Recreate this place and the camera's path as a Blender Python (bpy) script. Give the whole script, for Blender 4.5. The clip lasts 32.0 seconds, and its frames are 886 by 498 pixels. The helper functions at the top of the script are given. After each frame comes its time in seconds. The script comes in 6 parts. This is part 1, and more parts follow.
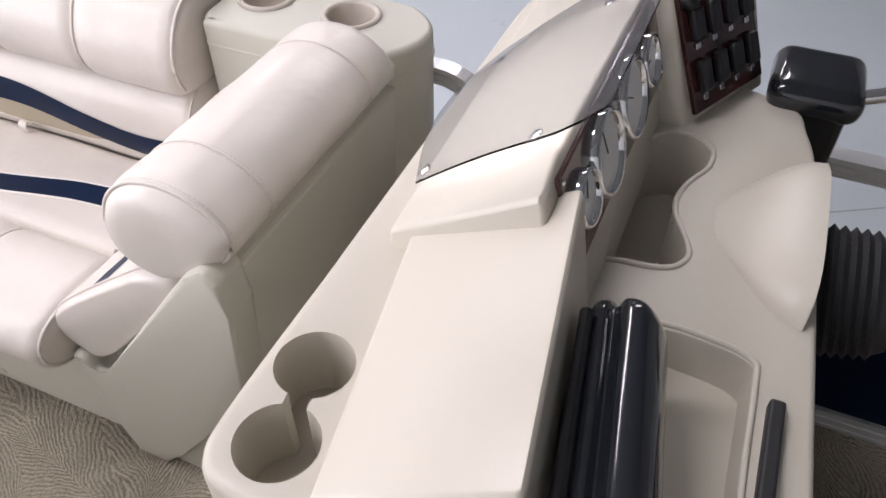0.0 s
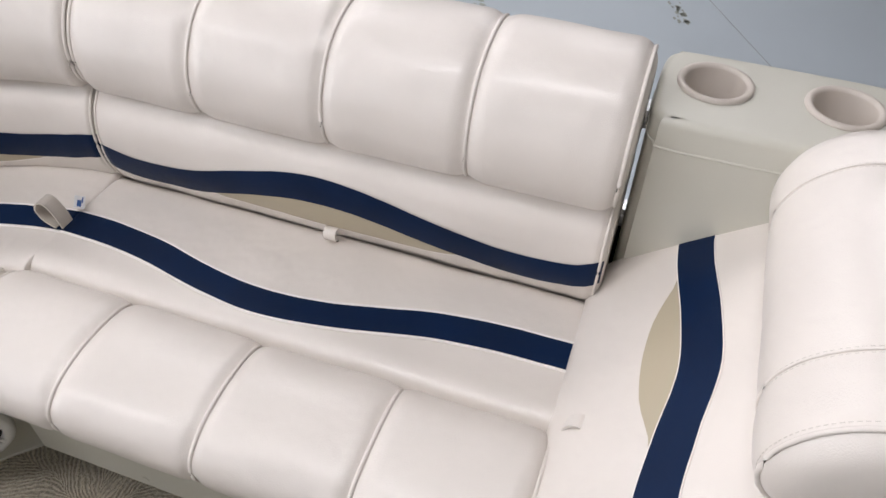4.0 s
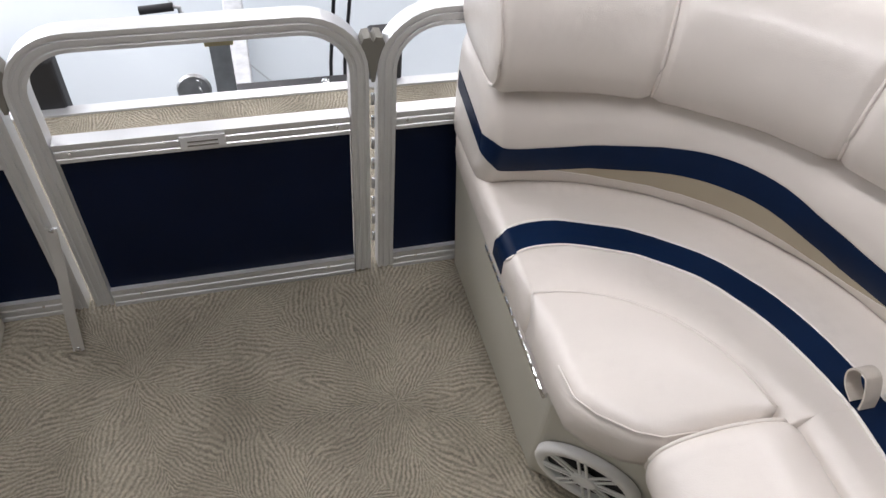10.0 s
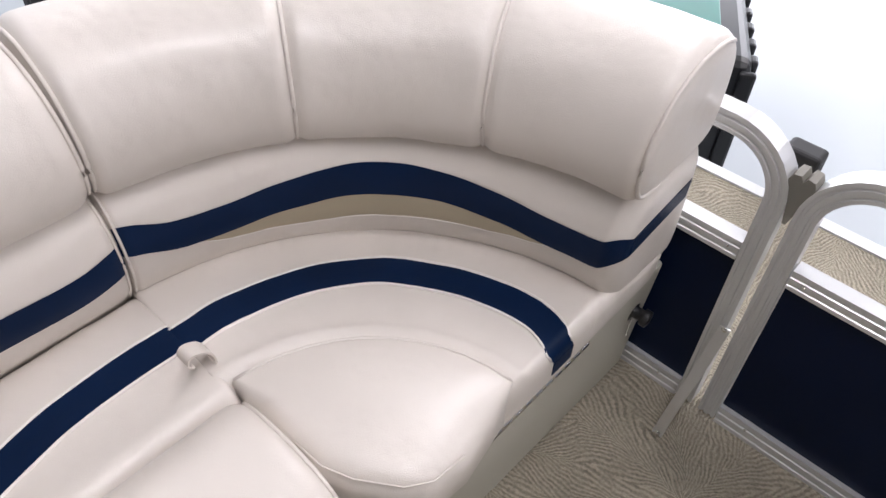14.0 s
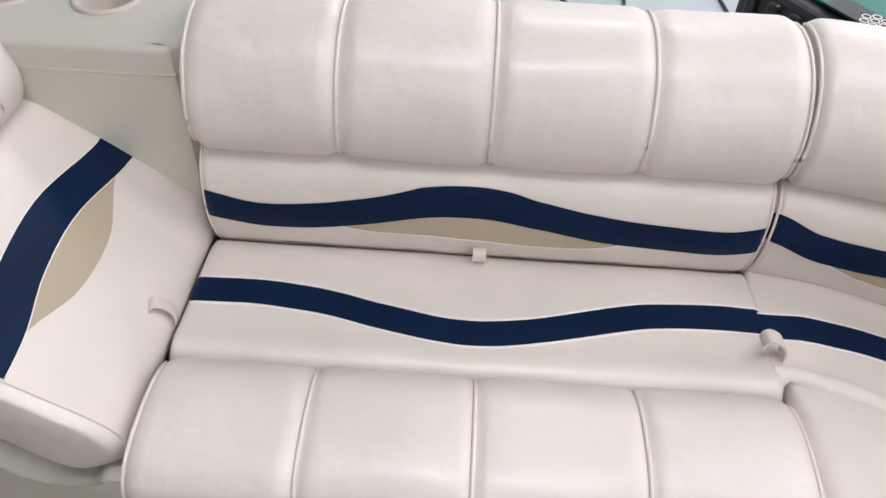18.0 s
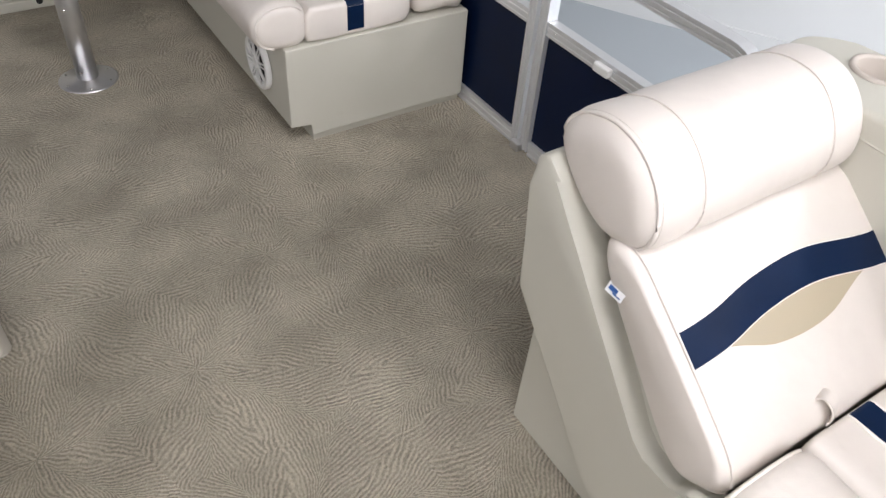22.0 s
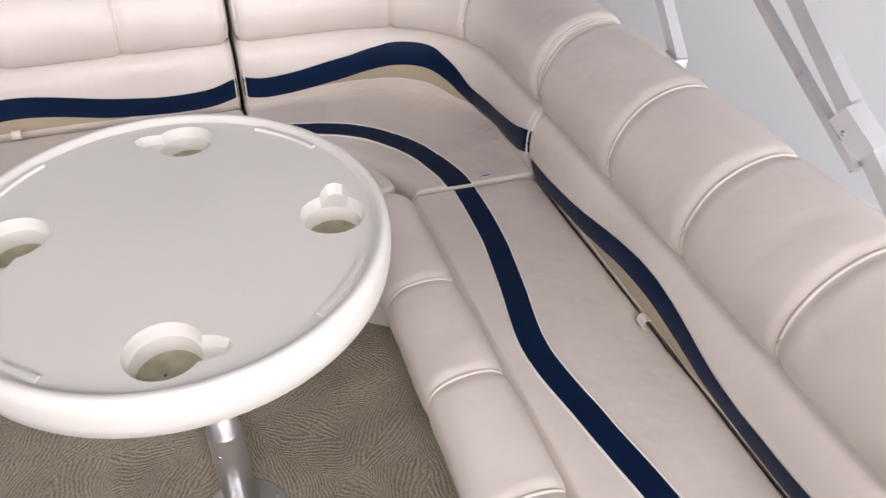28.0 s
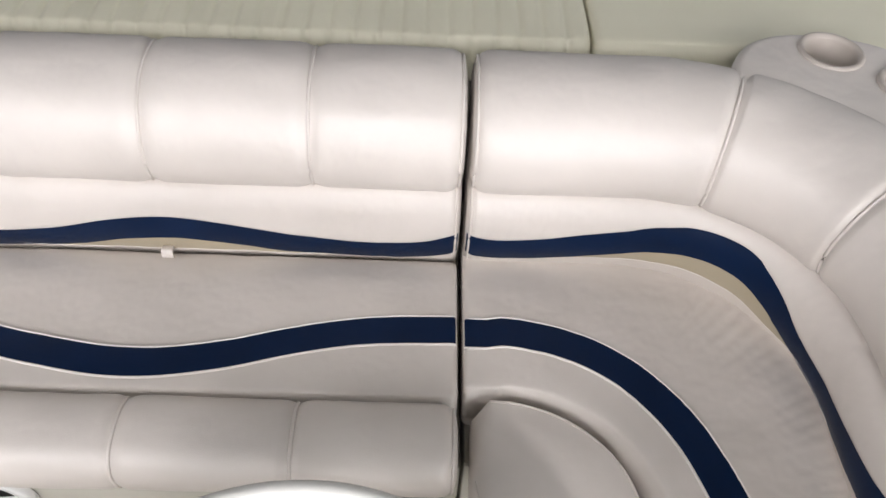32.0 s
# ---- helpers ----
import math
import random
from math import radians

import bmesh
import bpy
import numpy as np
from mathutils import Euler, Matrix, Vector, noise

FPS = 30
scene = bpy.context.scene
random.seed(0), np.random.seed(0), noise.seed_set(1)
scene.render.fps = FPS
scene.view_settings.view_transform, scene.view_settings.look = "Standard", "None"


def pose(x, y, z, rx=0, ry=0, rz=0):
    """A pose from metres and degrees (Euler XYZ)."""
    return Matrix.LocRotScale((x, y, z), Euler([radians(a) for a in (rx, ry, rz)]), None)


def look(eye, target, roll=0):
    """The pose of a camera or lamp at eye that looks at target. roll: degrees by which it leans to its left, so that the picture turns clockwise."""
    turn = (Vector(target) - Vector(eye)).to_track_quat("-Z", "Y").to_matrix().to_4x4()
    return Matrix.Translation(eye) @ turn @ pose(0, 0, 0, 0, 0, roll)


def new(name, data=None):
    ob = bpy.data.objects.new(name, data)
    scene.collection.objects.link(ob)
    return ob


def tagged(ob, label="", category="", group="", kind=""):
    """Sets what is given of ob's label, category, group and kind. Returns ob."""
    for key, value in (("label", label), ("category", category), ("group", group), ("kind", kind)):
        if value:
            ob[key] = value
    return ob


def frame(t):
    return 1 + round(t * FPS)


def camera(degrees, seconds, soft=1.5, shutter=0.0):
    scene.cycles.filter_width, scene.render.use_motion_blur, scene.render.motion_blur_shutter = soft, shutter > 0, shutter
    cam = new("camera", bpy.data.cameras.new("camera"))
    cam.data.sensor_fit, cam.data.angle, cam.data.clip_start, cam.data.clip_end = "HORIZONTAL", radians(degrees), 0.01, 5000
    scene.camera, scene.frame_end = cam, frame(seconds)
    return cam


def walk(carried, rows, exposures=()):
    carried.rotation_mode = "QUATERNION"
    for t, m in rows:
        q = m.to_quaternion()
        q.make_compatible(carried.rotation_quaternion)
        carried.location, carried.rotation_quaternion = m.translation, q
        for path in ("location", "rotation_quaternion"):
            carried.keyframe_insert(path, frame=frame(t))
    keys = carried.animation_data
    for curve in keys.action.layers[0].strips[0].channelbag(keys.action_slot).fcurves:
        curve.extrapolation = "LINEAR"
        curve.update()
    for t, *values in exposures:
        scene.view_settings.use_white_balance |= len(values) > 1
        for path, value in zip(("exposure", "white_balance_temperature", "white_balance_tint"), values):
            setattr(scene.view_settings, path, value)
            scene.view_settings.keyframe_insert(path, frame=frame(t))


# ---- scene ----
cam = camera(61.1, 32.0)
PATH = [
    (0, (0.074, -2.530, 1.382), (1.396, -1.968, -0.010), 0.2),
    (0.5, (0.106, -2.394, 1.365), (1.430, -1.845, -0.030), 0.5),
    (1, (0.111, -2.262, 1.360), (1.441, -1.738, -0.039), 0.5),
    (1.5, (0.089, -2.138, 1.350), (1.434, -1.658, -0.050), 0.4),
    (2, (0.045, -2.016, 1.349), (1.410, -1.592, -0.050), 0.9),
    (2.5, (0.045, -1.937, 1.343), (1.409, -1.537, -0.065), 1.1),
    (3, (0.082, -1.836, 1.329), (1.448, -1.434, -0.075), 1.4),
    (3.5, (0.122, -1.732, 1.339), (1.483, -1.321, -0.067), 2.3),
    (4, (0.140, -1.651, 1.336), (1.487, -1.199, -0.072), 1.5),
    (4.5, (0.128, -1.543, 1.336), (1.469, -1.059, -0.066), 0.5),
    (6.5, (0.158, -1.204, 1.320), (1.470, -0.581, -0.055), 4.3),
    (7, (0.191, -1.175, 1.311), (1.449, -0.426, -0.052), 4.8),
    (7.5, (0.204, -1.158, 1.307), (1.371, -0.284, -0.062), 5.0),
    (8, (0.191, -1.151, 1.303), (1.249, -0.158, -0.074), 5.0),
    (8.5, (0.176, -1.140, 1.301), (1.083, -0.039, -0.102), 5.0),
    (9, (0.147, -1.127, 1.301), (0.891, 0.054, -0.130), 5.2),
    (9.5, (0.122, -1.114, 1.303), (0.690, 0.136, -0.151), 5.1),
    (10, (0.077, -1.098, 1.309), (0.492, 0.192, -0.162), 5.4),
    (10.5, (0.050, -1.073, 1.314), (0.285, 0.244, -0.173), 4.4),
    (11, (-0.011, -1.042, 1.320), (0.064, 0.294, -0.166), 3.5),
    (11.5, (-0.077, -1.014, 1.320), (-0.160, 0.331, -0.158), 2.7),
    (12, (-0.140, -1.002, 1.314), (-0.383, 0.338, -0.150), 1.9),
    (12.5, (-0.179, -1.001, 1.316), (-0.603, 0.302, -0.141), 1.3),
    (13, (-0.211, -0.987, 1.295), (-0.793, 0.269, -0.148), 1.6),
    (13.5, (-0.187, -0.953, 1.294), (-0.943, 0.211, -0.146), 2.3),
    (15.5, (-0.110, -1.033, 1.293), (-1.354, -0.361, -0.121), 1.6),
    (16, (-0.081, -1.097, 1.305), (-1.375, -0.537, -0.113), 2.1),
    (16.5, (-0.052, -1.154, 1.311), (-1.400, -0.722, -0.102), 2.2),
    (17, (-0.036, -1.191, 1.315), (-1.428, -0.893, -0.090), 2.3),
    (17.5, (-0.056, -1.214, 1.318), (-1.478, -1.060, -0.080), 3.1),
    (18, (-0.062, -1.214, 1.327), (-1.495, -1.245, -0.067), 2.9),
    (18.5, (-0.061, -1.222, 1.327), (-1.484, -1.429, -0.062), 3.1),
    (19, (-0.051, -1.233, 1.339), (-1.436, -1.602, -0.056), 3.5),
    (19.5, (-0.028, -1.240, 1.332), (-1.383, -1.757, -0.045), 4.1),
    (20, (-0.018, -1.254, 1.340), (-1.305, -1.891, -0.053), 5.2),
    (20.5, (-0.003, -1.270, 1.343), (-1.213, -2.053, -0.044), 5.4),
    (21, (0.023, -1.307, 1.343), (-1.091, -2.234, -0.036), 5.9),
    (21.5, (0.047, -1.362, 1.352), (-0.939, -2.430, -0.022), 5.4),
    (22, (0.101, -1.427, 1.356), (-0.753, -2.618, -0.004), 4.8),
    (22.5, (0.134, -1.503, 1.362), (-0.575, -2.807, 0.022), 4.1),
    (23, (0.156, -1.598, 1.380), (-0.461, -2.981, 0.073), 2.7),
    (23.5, (0.135, -1.697, 1.385), (-0.446, -3.133, 0.120), 2.4),
    (24, (0.026, -1.836, 1.397), (-0.519, -3.307, 0.157), 2.6),
    (24.5, (-0.068, -1.951, 1.404), (-0.594, -3.449, 0.188), 2.3),
    (25, (-0.076, -2.073, 1.405), (-0.599, -3.584, 0.204), 1.8),
    (25.5, (-0.060, -2.246, 1.415), (-0.592, -3.757, 0.216), 1.2),
    (27.5, (-0.232, -2.749, 1.449), (-0.797, -4.198, 0.192), 2.0),
    (28, (-0.231, -2.923, 1.458), (-0.769, -4.379, 0.197), 1.6),
    (28.5, (-0.235, -3.072, 1.485), (-0.728, -4.523, 0.2), 1.0),
    (29, (-0.295, -3.217, 1.505), (-0.759, -4.653, 0.193), 1.5),
    (29.5, (-0.343, -3.353, 1.519), (-0.776, -4.792, 0.199), 2.1),
    (30, (-0.337, -3.499, 1.528), (-0.71, -4.938, 0.19), 2.2),
    (30.5, (-0.29, -3.628, 1.551), (-0.605, -5.052, 0.183), 2.5),
    (31, (-0.272, -3.743, 1.561), (-0.504, -5.144, 0.152), 2.8),
    (31.5, (-0.297, -3.867, 1.567), (-0.431, -5.228, 0.108), 3.3),
    (32, (-0.276, -3.908, 1.582), (-0.324, -5.224, 0.077), 3.5),
]
EXPOSURES = [(0, 0.2, 6450, 20), (1, -0.25, 6450, 19), (2, -0.15, 6400, 17), (7, -0.2, 6400, 15), (9, -0.15, 6400, 15), (12, -0.1, 6400, 18), (16, 0.0, 6400, 18), (18, -0.05, 6400, 16), (20, 0.0, 6400, 14), (21, 0.2, 6400, 15), (22.5, 0.6, 6400, 15), (23.2, 0.7, 6400, 13), (24, 0.85, 6750, 20), (25.5, 0.9, 6900, 24), (28, 0.8, 6650, 21), (30, 0.85, 6550, 17), (32, 0.95, 6500, 15)]
walk(cam, [(t, look(eye, target, roll)) for t, eye, target, roll in PATH], EXPOSURES)
# ---------------------------------------------------------------- light
world = bpy.data.worlds.new("world")
scene.world = world
world.use_nodes = True
wn = world.node_tree.nodes
wn["Background"].inputs[0].default_value = (0.9, 0.95, 1.0, 1)
wn["Background"].inputs[1].default_value = 0.3
FLOOR_Z = -0.85
GY = 0.030
from mathutils import noise
STRIP_W, DOOR_W = 34, 560
CEIL_Z = 3.6


# ---------------------------------------------------------------- materials
def mat(name, base, rough=0.5, metal=0.0, coat=0.0, var=0.06, vscale=3.0, grain=0.0, gscale=400.0, bump=0.0, bscale=300.0, spec=0.5, stain=None, soft=None):
    """A surface with soft colour drift, fine grain, uneven gloss and fine relief."""
    m = bpy.data.materials.new(name)
    m.use_nodes = True
    nt = m.node_tree
    n, l = nt.nodes, nt.links
    b = n["Principled BSDF"]
    b.inputs["Metallic"].default_value = metal
    b.inputs["Coat Weight"].default_value = coat
    b.inputs["Coat Roughness"].default_value = 0.15
    b.inputs["Specular IOR Level"].default_value = spec
    tc = n.new("ShaderNodeTexCoord")
    big = n.new("ShaderNodeTexNoise")
    big.inputs["Scale"].default_value, big.inputs["Detail"].default_value = vscale, 5
    l.new(tc.outputs["Object"], big.inputs["Vector"])
    fine = n.new("ShaderNodeTexNoise")
    fine.inputs["Scale"].default_value, fine.inputs["Detail"].default_value = gscale, 2
    l.new(tc.outputs["Object"], fine.inputs["Vector"])
    ramp = n.new("ShaderNodeValToRGB")
    ramp.color_ramp.elements[0].position, ramp.color_ramp.elements[1].position = 0.3, 0.72
    ramp.color_ramp.elements[0].color = (*[c * (1 - var) for c in base], 1)
    ramp.color_ramp.elements[1].color = (*[min(1, c * (1 + var)) for c in base], 1)
    l.new(big.outputs["Fac"], ramp.inputs["Fac"])
    col = ramp.outputs["Color"]
    if grain:
        mix = n.new("ShaderNodeMixRGB")
        mix.blend_type = "OVERLAY"
        mix.inputs["Fac"].default_value = grain
        l.new(col, mix.inputs[1])
        l.new(fine.outputs["Fac"], mix.inputs[2])
        col = mix.outputs["Color"]
    if stain:
        sn = n.new("ShaderNodeTexNoise")
        sn.inputs["Scale"].default_value, sn.inputs["Detail"].default_value, sn.inputs["Roughness"].default_value = stain[1], 8, 0.7
        l.new(tc.outputs["Object"], sn.inputs["Vector"])
        sr = n.new("ShaderNodeMapRange")
        sr.inputs[1].default_value, sr.inputs[2].default_value = stain[2], stain[2] + stain[3]
        l.new(sn.outputs["Fac"], sr.inputs[0])
        mix = n.new("ShaderNodeMixRGB")
        mix.inputs[2].default_value = (*stain[0], 1)
        l.new(sr.outputs[0], mix.inputs["Fac"])
        l.new(col, mix.inputs[1])
        col = mix.outputs["Color"]
    l.new(col, b.inputs["Base Color"])
    rr = n.new("ShaderNodeMapRange")
    rr.inputs[3].default_value, rr.inputs[4].default_value = max(0.02, rough - 0.07), min(1, rough + 0.07)
    l.new(big.outputs["Fac"], rr.inputs[0])
    l.new(rr.outputs[0], b.inputs["Roughness"])
    if bump:
        bt = n.new("ShaderNodeTexVoronoi" if grain < 0 else "ShaderNodeTexNoise")
        bt.inputs["Scale"].default_value = bscale
        l.new(tc.outputs["Object"], bt.inputs["Vector"])
        bp = n.new("ShaderNodeBump")
        bp.inputs["Strength"].default_value, bp.inputs["Distance"].default_value = bump, 0.002
        l.new(bt.outputs[0], bp.inputs["Height"])
        if soft:
            st = n.new("ShaderNodeTexNoise")
            st.inputs["Scale"].default_value, st.inputs["Detail"].default_value = soft[0], 2
            l.new(tc.outputs["Object"], st.inputs["Vector"])
            sp = n.new("ShaderNodeBump")
            sp.inputs["Strength"].default_value, sp.inputs["Distance"].default_value = soft[1], 0.02
            l.new(st.outputs["Fac"], sp.inputs["Height"])
            l.new(sp.outputs[0], bp.inputs["Normal"])
        l.new(bp.outputs[0], b.inputs["Normal"])
    return m


def glow(name, colour, strength):
    m = bpy.data.materials.new(name)
    m.use_nodes = True
    b = m.node_tree.nodes["Principled BSDF"]
    b.inputs["Base Color"].default_value = (0.8, 0.8, 0.8, 1)
    b.inputs["Emission Color"].default_value = (*colour, 1)
    b.inputs["Emission Strength"].default_value = strength
    return m


def carpet_material(name, base, worn):
    """Cut-pile carpet sculpted with fern rosettes."""
    m = bpy.data.materials.new(name)
    m.use_nodes = True
    nt = m.node_tree
    n, l = nt.nodes, nt.links
    b = n["Principled BSDF"]

    def node(kind, op=None, *ins):
        x = n.new(kind)
        if op:
            x.operation = op
        for i, v in enumerate(ins):
            if v is None:
                continue
            if isinstance(v, (int, float, tuple)):
                x.inputs[i].default_value = v
            else:
                l.new(v, x.inputs[i])
        return x.outputs[0]

    tc = n.new("ShaderNodeTexCoord")
    wob = n.new("ShaderNodeTexNoise")
    wob.inputs["Scale"].default_value = 4.5
    l.new(tc.outputs["Object"], wob.inputs["Vector"])
    warp = node("ShaderNodeVectorMath", "SUBTRACT", wob.outputs["Color"], (0.5, 0.5, 0.5))
    warp = node("ShaderNodeVectorMath", "MULTIPLY", warp, (0.10, 0.10, 0))
    pos = node("ShaderNodeVectorMath", "ADD", tc.outputs["Object"], warp)
    jag = n.new("ShaderNodeTexNoise")
    jag.inputs["Scale"].default_value, jag.inputs["Detail"].default_value = 45, 3
    l.new(tc.outputs["Object"], jag.inputs["Vector"])
    rough = node("ShaderNodeVectorMath", "SUBTRACT", jag.outputs["Color"], (0.5, 0.5, 0.5))
    rough = node("ShaderNodeVectorMath", "MULTIPLY", rough, (0.012, 0.012, 0))
    pos = node("ShaderNodeVectorMath", "ADD", pos, rough)
    flat = node("ShaderNodeVectorMath", "MULTIPLY", pos, (2.25, 2.25, 0))
    vor = n.new("ShaderNodeTexVoronoi")
    vor.voronoi_dimensions, vor.feature = "2D", "F1"
    vor.inputs["Scale"].default_value = 1.0
    vor.inputs["Randomness"].default_value = 0.95
    l.new(flat, vor.inputs["Vector"])
    rel = node("ShaderNodeVectorMath", "SUBTRACT", flat, vor.outputs["Position"])
    sep = n.new("ShaderNodeSeparateXYZ")
    l.new(rel, sep.inputs[0])
    ang = node("ShaderNodeMath", "ARCTAN2", sep.outputs[1], sep.outputs[0])
    rad = node("ShaderNodeMath", "DIVIDE", vor.outputs["Distance"], 2.25)
    # fronds: seven sectors, veins slanting outwards from each mid-rib
    sec = node("ShaderNodeMath", "MULTIPLY", ang, 7 / 6.28318)
    sec = node("ShaderNodeMath", "FRACT", sec, None)
    sec = node("ShaderNodeMath", "SUBTRACT", sec, 0.5)
    sec = node("ShaderNodeMath", "ABSOLUTE", sec, None)
    across = node("ShaderNodeMath", "MULTIPLY", sec, rad)
    slant = node("ShaderNodeMath", "MULTIPLY", node("ShaderNodeMath", "POWER", across, 0.78), 0.95)
    along = node("ShaderNodeMath", "SUBTRACT", rad, slant)
    veins = node("ShaderNodeMath", "MULTIPLY", along, 6.28318 / 0.0155)
    veins = node("ShaderNodeMath", "SINE", veins, None)
    patch = n.new("ShaderNodeTexNoise")
    patch.inputs["Scale"].default_value, patch.inputs["Detail"].default_value = 26.0, 4
    l.new(tc.outputs["Object"], patch.inputs["Vector"])
    amount = n.new("ShaderNodeMapRange")
    amount.inputs[1].default_value, amount.inputs[2].default_value = 0.30, 0.62
    amount.inputs[3].default_value = 0.25
    l.new(patch.outputs["Fac"], amount.inputs[0])
    # tufts: cut loops that break the veins into short strokes
    tuft = n.new("ShaderNodeTexVoronoi")
    tuft.inputs["Scale"].default_value = 260
    l.new(pos, tuft.inputs["Vector"])
    pile = n.new("ShaderNodeTexNoise")
    pile.inputs["Scale"].default_value, pile.inputs["Detail"].default_value, pile.inputs["Roughness"].default_value = 150, 5, 0.72
    l.new(tc.outputs["Object"], pile.inputs["Vector"])
    lumps = node("ShaderNodeMath", "MULTIPLY_ADD", pile.outputs["Fac"], 3.2, -1.6)
    veins = node("ShaderNodeMath", "ADD", veins, node("ShaderNodeMath", "MULTIPLY", lumps, 0.7))
    veins = node("ShaderNodeMath", "MULTIPLY", veins, 1.5)
    veins = node("ShaderNodeMath", "MINIMUM", veins, 1.0)
    veins = node("ShaderNodeMath", "MAXIMUM", veins, -1.0)
    veins = node("ShaderNodeMath", "MULTIPLY", veins, amount.outputs[0])
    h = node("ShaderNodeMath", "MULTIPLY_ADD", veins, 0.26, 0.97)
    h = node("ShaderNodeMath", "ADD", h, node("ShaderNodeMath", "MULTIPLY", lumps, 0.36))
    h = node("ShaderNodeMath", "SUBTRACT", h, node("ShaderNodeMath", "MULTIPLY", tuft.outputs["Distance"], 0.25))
    wear = n.new("ShaderNodeTexNoise")
    wear.inputs["Scale"].default_value, wear.inputs["Detail"].default_value = 4.5, 7
    l.new(tc.outputs["Object"], wear.inputs["Vector"])
    tone = n.new("ShaderNodeMapRange")
    tone.inputs[1].default_value, tone.inputs[2].default_value = 0.32, 0.68
    l.new(wear.outputs["Fac"], tone.inputs[0])
    mix = n.new("ShaderNodeMixRGB")
    mix.inputs[1].default_value, mix.inputs[2].default_value = (*base, 1), (*worn, 1)
    l.new(tone.outputs[0], mix.inputs["Fac"])
    # relief shading in the colour: grooves darkened, raised veins and tufts lightened
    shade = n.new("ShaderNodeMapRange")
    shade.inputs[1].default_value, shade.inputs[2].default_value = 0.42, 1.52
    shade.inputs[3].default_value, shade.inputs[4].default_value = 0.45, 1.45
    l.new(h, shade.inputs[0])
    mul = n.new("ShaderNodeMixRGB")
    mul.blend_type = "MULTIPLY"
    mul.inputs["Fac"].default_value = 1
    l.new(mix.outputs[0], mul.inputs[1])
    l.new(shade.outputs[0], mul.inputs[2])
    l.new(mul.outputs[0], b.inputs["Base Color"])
    b.inputs["Roughness"].default_value = 0.95
    b.inputs["Specular IOR Level"].default_value = 0.15
    b.inputs["Sheen Weight"].default_value = 0.12
    bp = n.new("ShaderNodeBump")
    bp.inputs["Strength"].default_value, bp.inputs["Distance"].default_value = 1.0, 0.006
    l.new(h, bp.inputs["Height"])
    l.new(bp.outputs[0], b.inputs["Normal"])
    return m


VINYL = mat("ivory_vinyl", (0.695, 0.642, 0.588), 0.36, coat=0.14, var=0.05, vscale=5, bump=0.24, bscale=640, spec=0.66, soft=(17.0, 0.20))
NAVY = mat("navy_vinyl", (0.0020, 0.0120, 0.043), 0.40, var=0.14, vscale=9, bump=0.12, bscale=900, spec=0.14)
TAN = mat("tan_vinyl", (0.43, 0.37, 0.265), 0.45, var=0.05, bump=0.12, bscale=900)
WELT = mat("piping_vinyl", (0.80, 0.76, 0.72), 0.38, var=0.03, bump=0.1, bscale=700)
STRAP = mat("strap_vinyl", (0.50, 0.455, 0.40), 0.5, var=0.08, vscale=30, bump=0.25, bscale=700)
STITCH = mat("seam_thread", (0.52, 0.48, 0.43), 0.7, var=0.1)
MOULD = mat("moulded_plastic", (0.54, 0.525, 0.455), 0.44, var=0.03, vscale=2, bump=0.06, bscale=240, stain=((0.44, 0.42, 0.36), 5.0, 0.64, 0.3))
HELM = mat("helm_plastic", (0.565, 0.526, 0.452), 0.38, var=0.03, vscale=2, bump=0.05, bscale=240, stain=((0.46, 0.43, 0.365), 5.0, 0.66, 0.3))
CUP = mat("cup_liner", (0.52, 0.465, 0.41), 0.45, var=0.04)
ALU = mat("brushed_aluminium", (0.72, 0.72, 0.73), 0.30, metal=0.9, var=0.05, vscale=14, bump=0.05, bscale=120)
ALUW = mat("anodised_rail", (0.72, 0.73, 0.74), 0.36, metal=0.55, var=0.04, vscale=10)
CHROME = mat("chrome", (0.85, 0.85, 0.86), 0.10, metal=1.0, var=0.02)
PANEL = mat("navy_fence_panel", (0.0022, 0.0075, 0.030), 0.37, var=0.15, vscale=5, bump=0.03, bscale=60, spec=0.14)
BLACK = mat("black_plastic", (0.012, 0.012, 0.014), 0.30, var=0.15, vscale=8)
GLOSSBLACK = mat("glossy_black_plastic", (0.012, 0.014, 0.018), 0.10, var=0.15, coat=0.5)
RUBBER = mat("black_rubber", (0.02, 0.02, 0.022), 0.6, var=0.2, vscale=20)
WHITE = mat("white_plastic", (0.80, 0.80, 0.78), 0.35, var=0.02)
TABLE = mat("table_plastic", (0.74, 0.73, 0.68), 0.37, var=0.03, vscale=5, bump=0.08, bscale=500, stain=((0.60, 0.55, 0.44), 9.0, 0.66, 0.25))
CREAM = mat("cream_vinyl", (0.82, 0.79, 0.62), 0.42, var=0.04, bump=0.12, bscale=800)
BURL = mat("burl_wood_dash", (0.045, 0.012, 0.01), 0.12, var=0.6, vscale=40, coat=0.6)
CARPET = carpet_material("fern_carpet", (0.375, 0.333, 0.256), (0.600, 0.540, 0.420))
EPOXY = mat("painted_concrete", (0.44, 0.485, 0.515), 0.37, var=0.05, vscale=0.8, stain=((0.32, 0.34, 0.32), 2.2, 0.66, 0.12), bump=0.04, bscale=30)
CEILING = mat("grey_ceiling", (0.22, 0.22, 0.22), 0.8, var=0.03, vscale=0.6)
WALL = mat("white_wall", (0.78, 0.79, 0.78), 0.7, var=0.02, vscale=0.6)
GREYWALL = mat("grey_wall", (0.26, 0.26, 0.27), 0.8, var=0.04, vscale=0.6)
JOINT = mat("floor_joint", (0.33, 0.35, 0.36), 0.8)
CARD = mat("cardboard", (0.46, 0.29, 0.16), 0.75, var=0.08, bump=0.1, bscale=90)
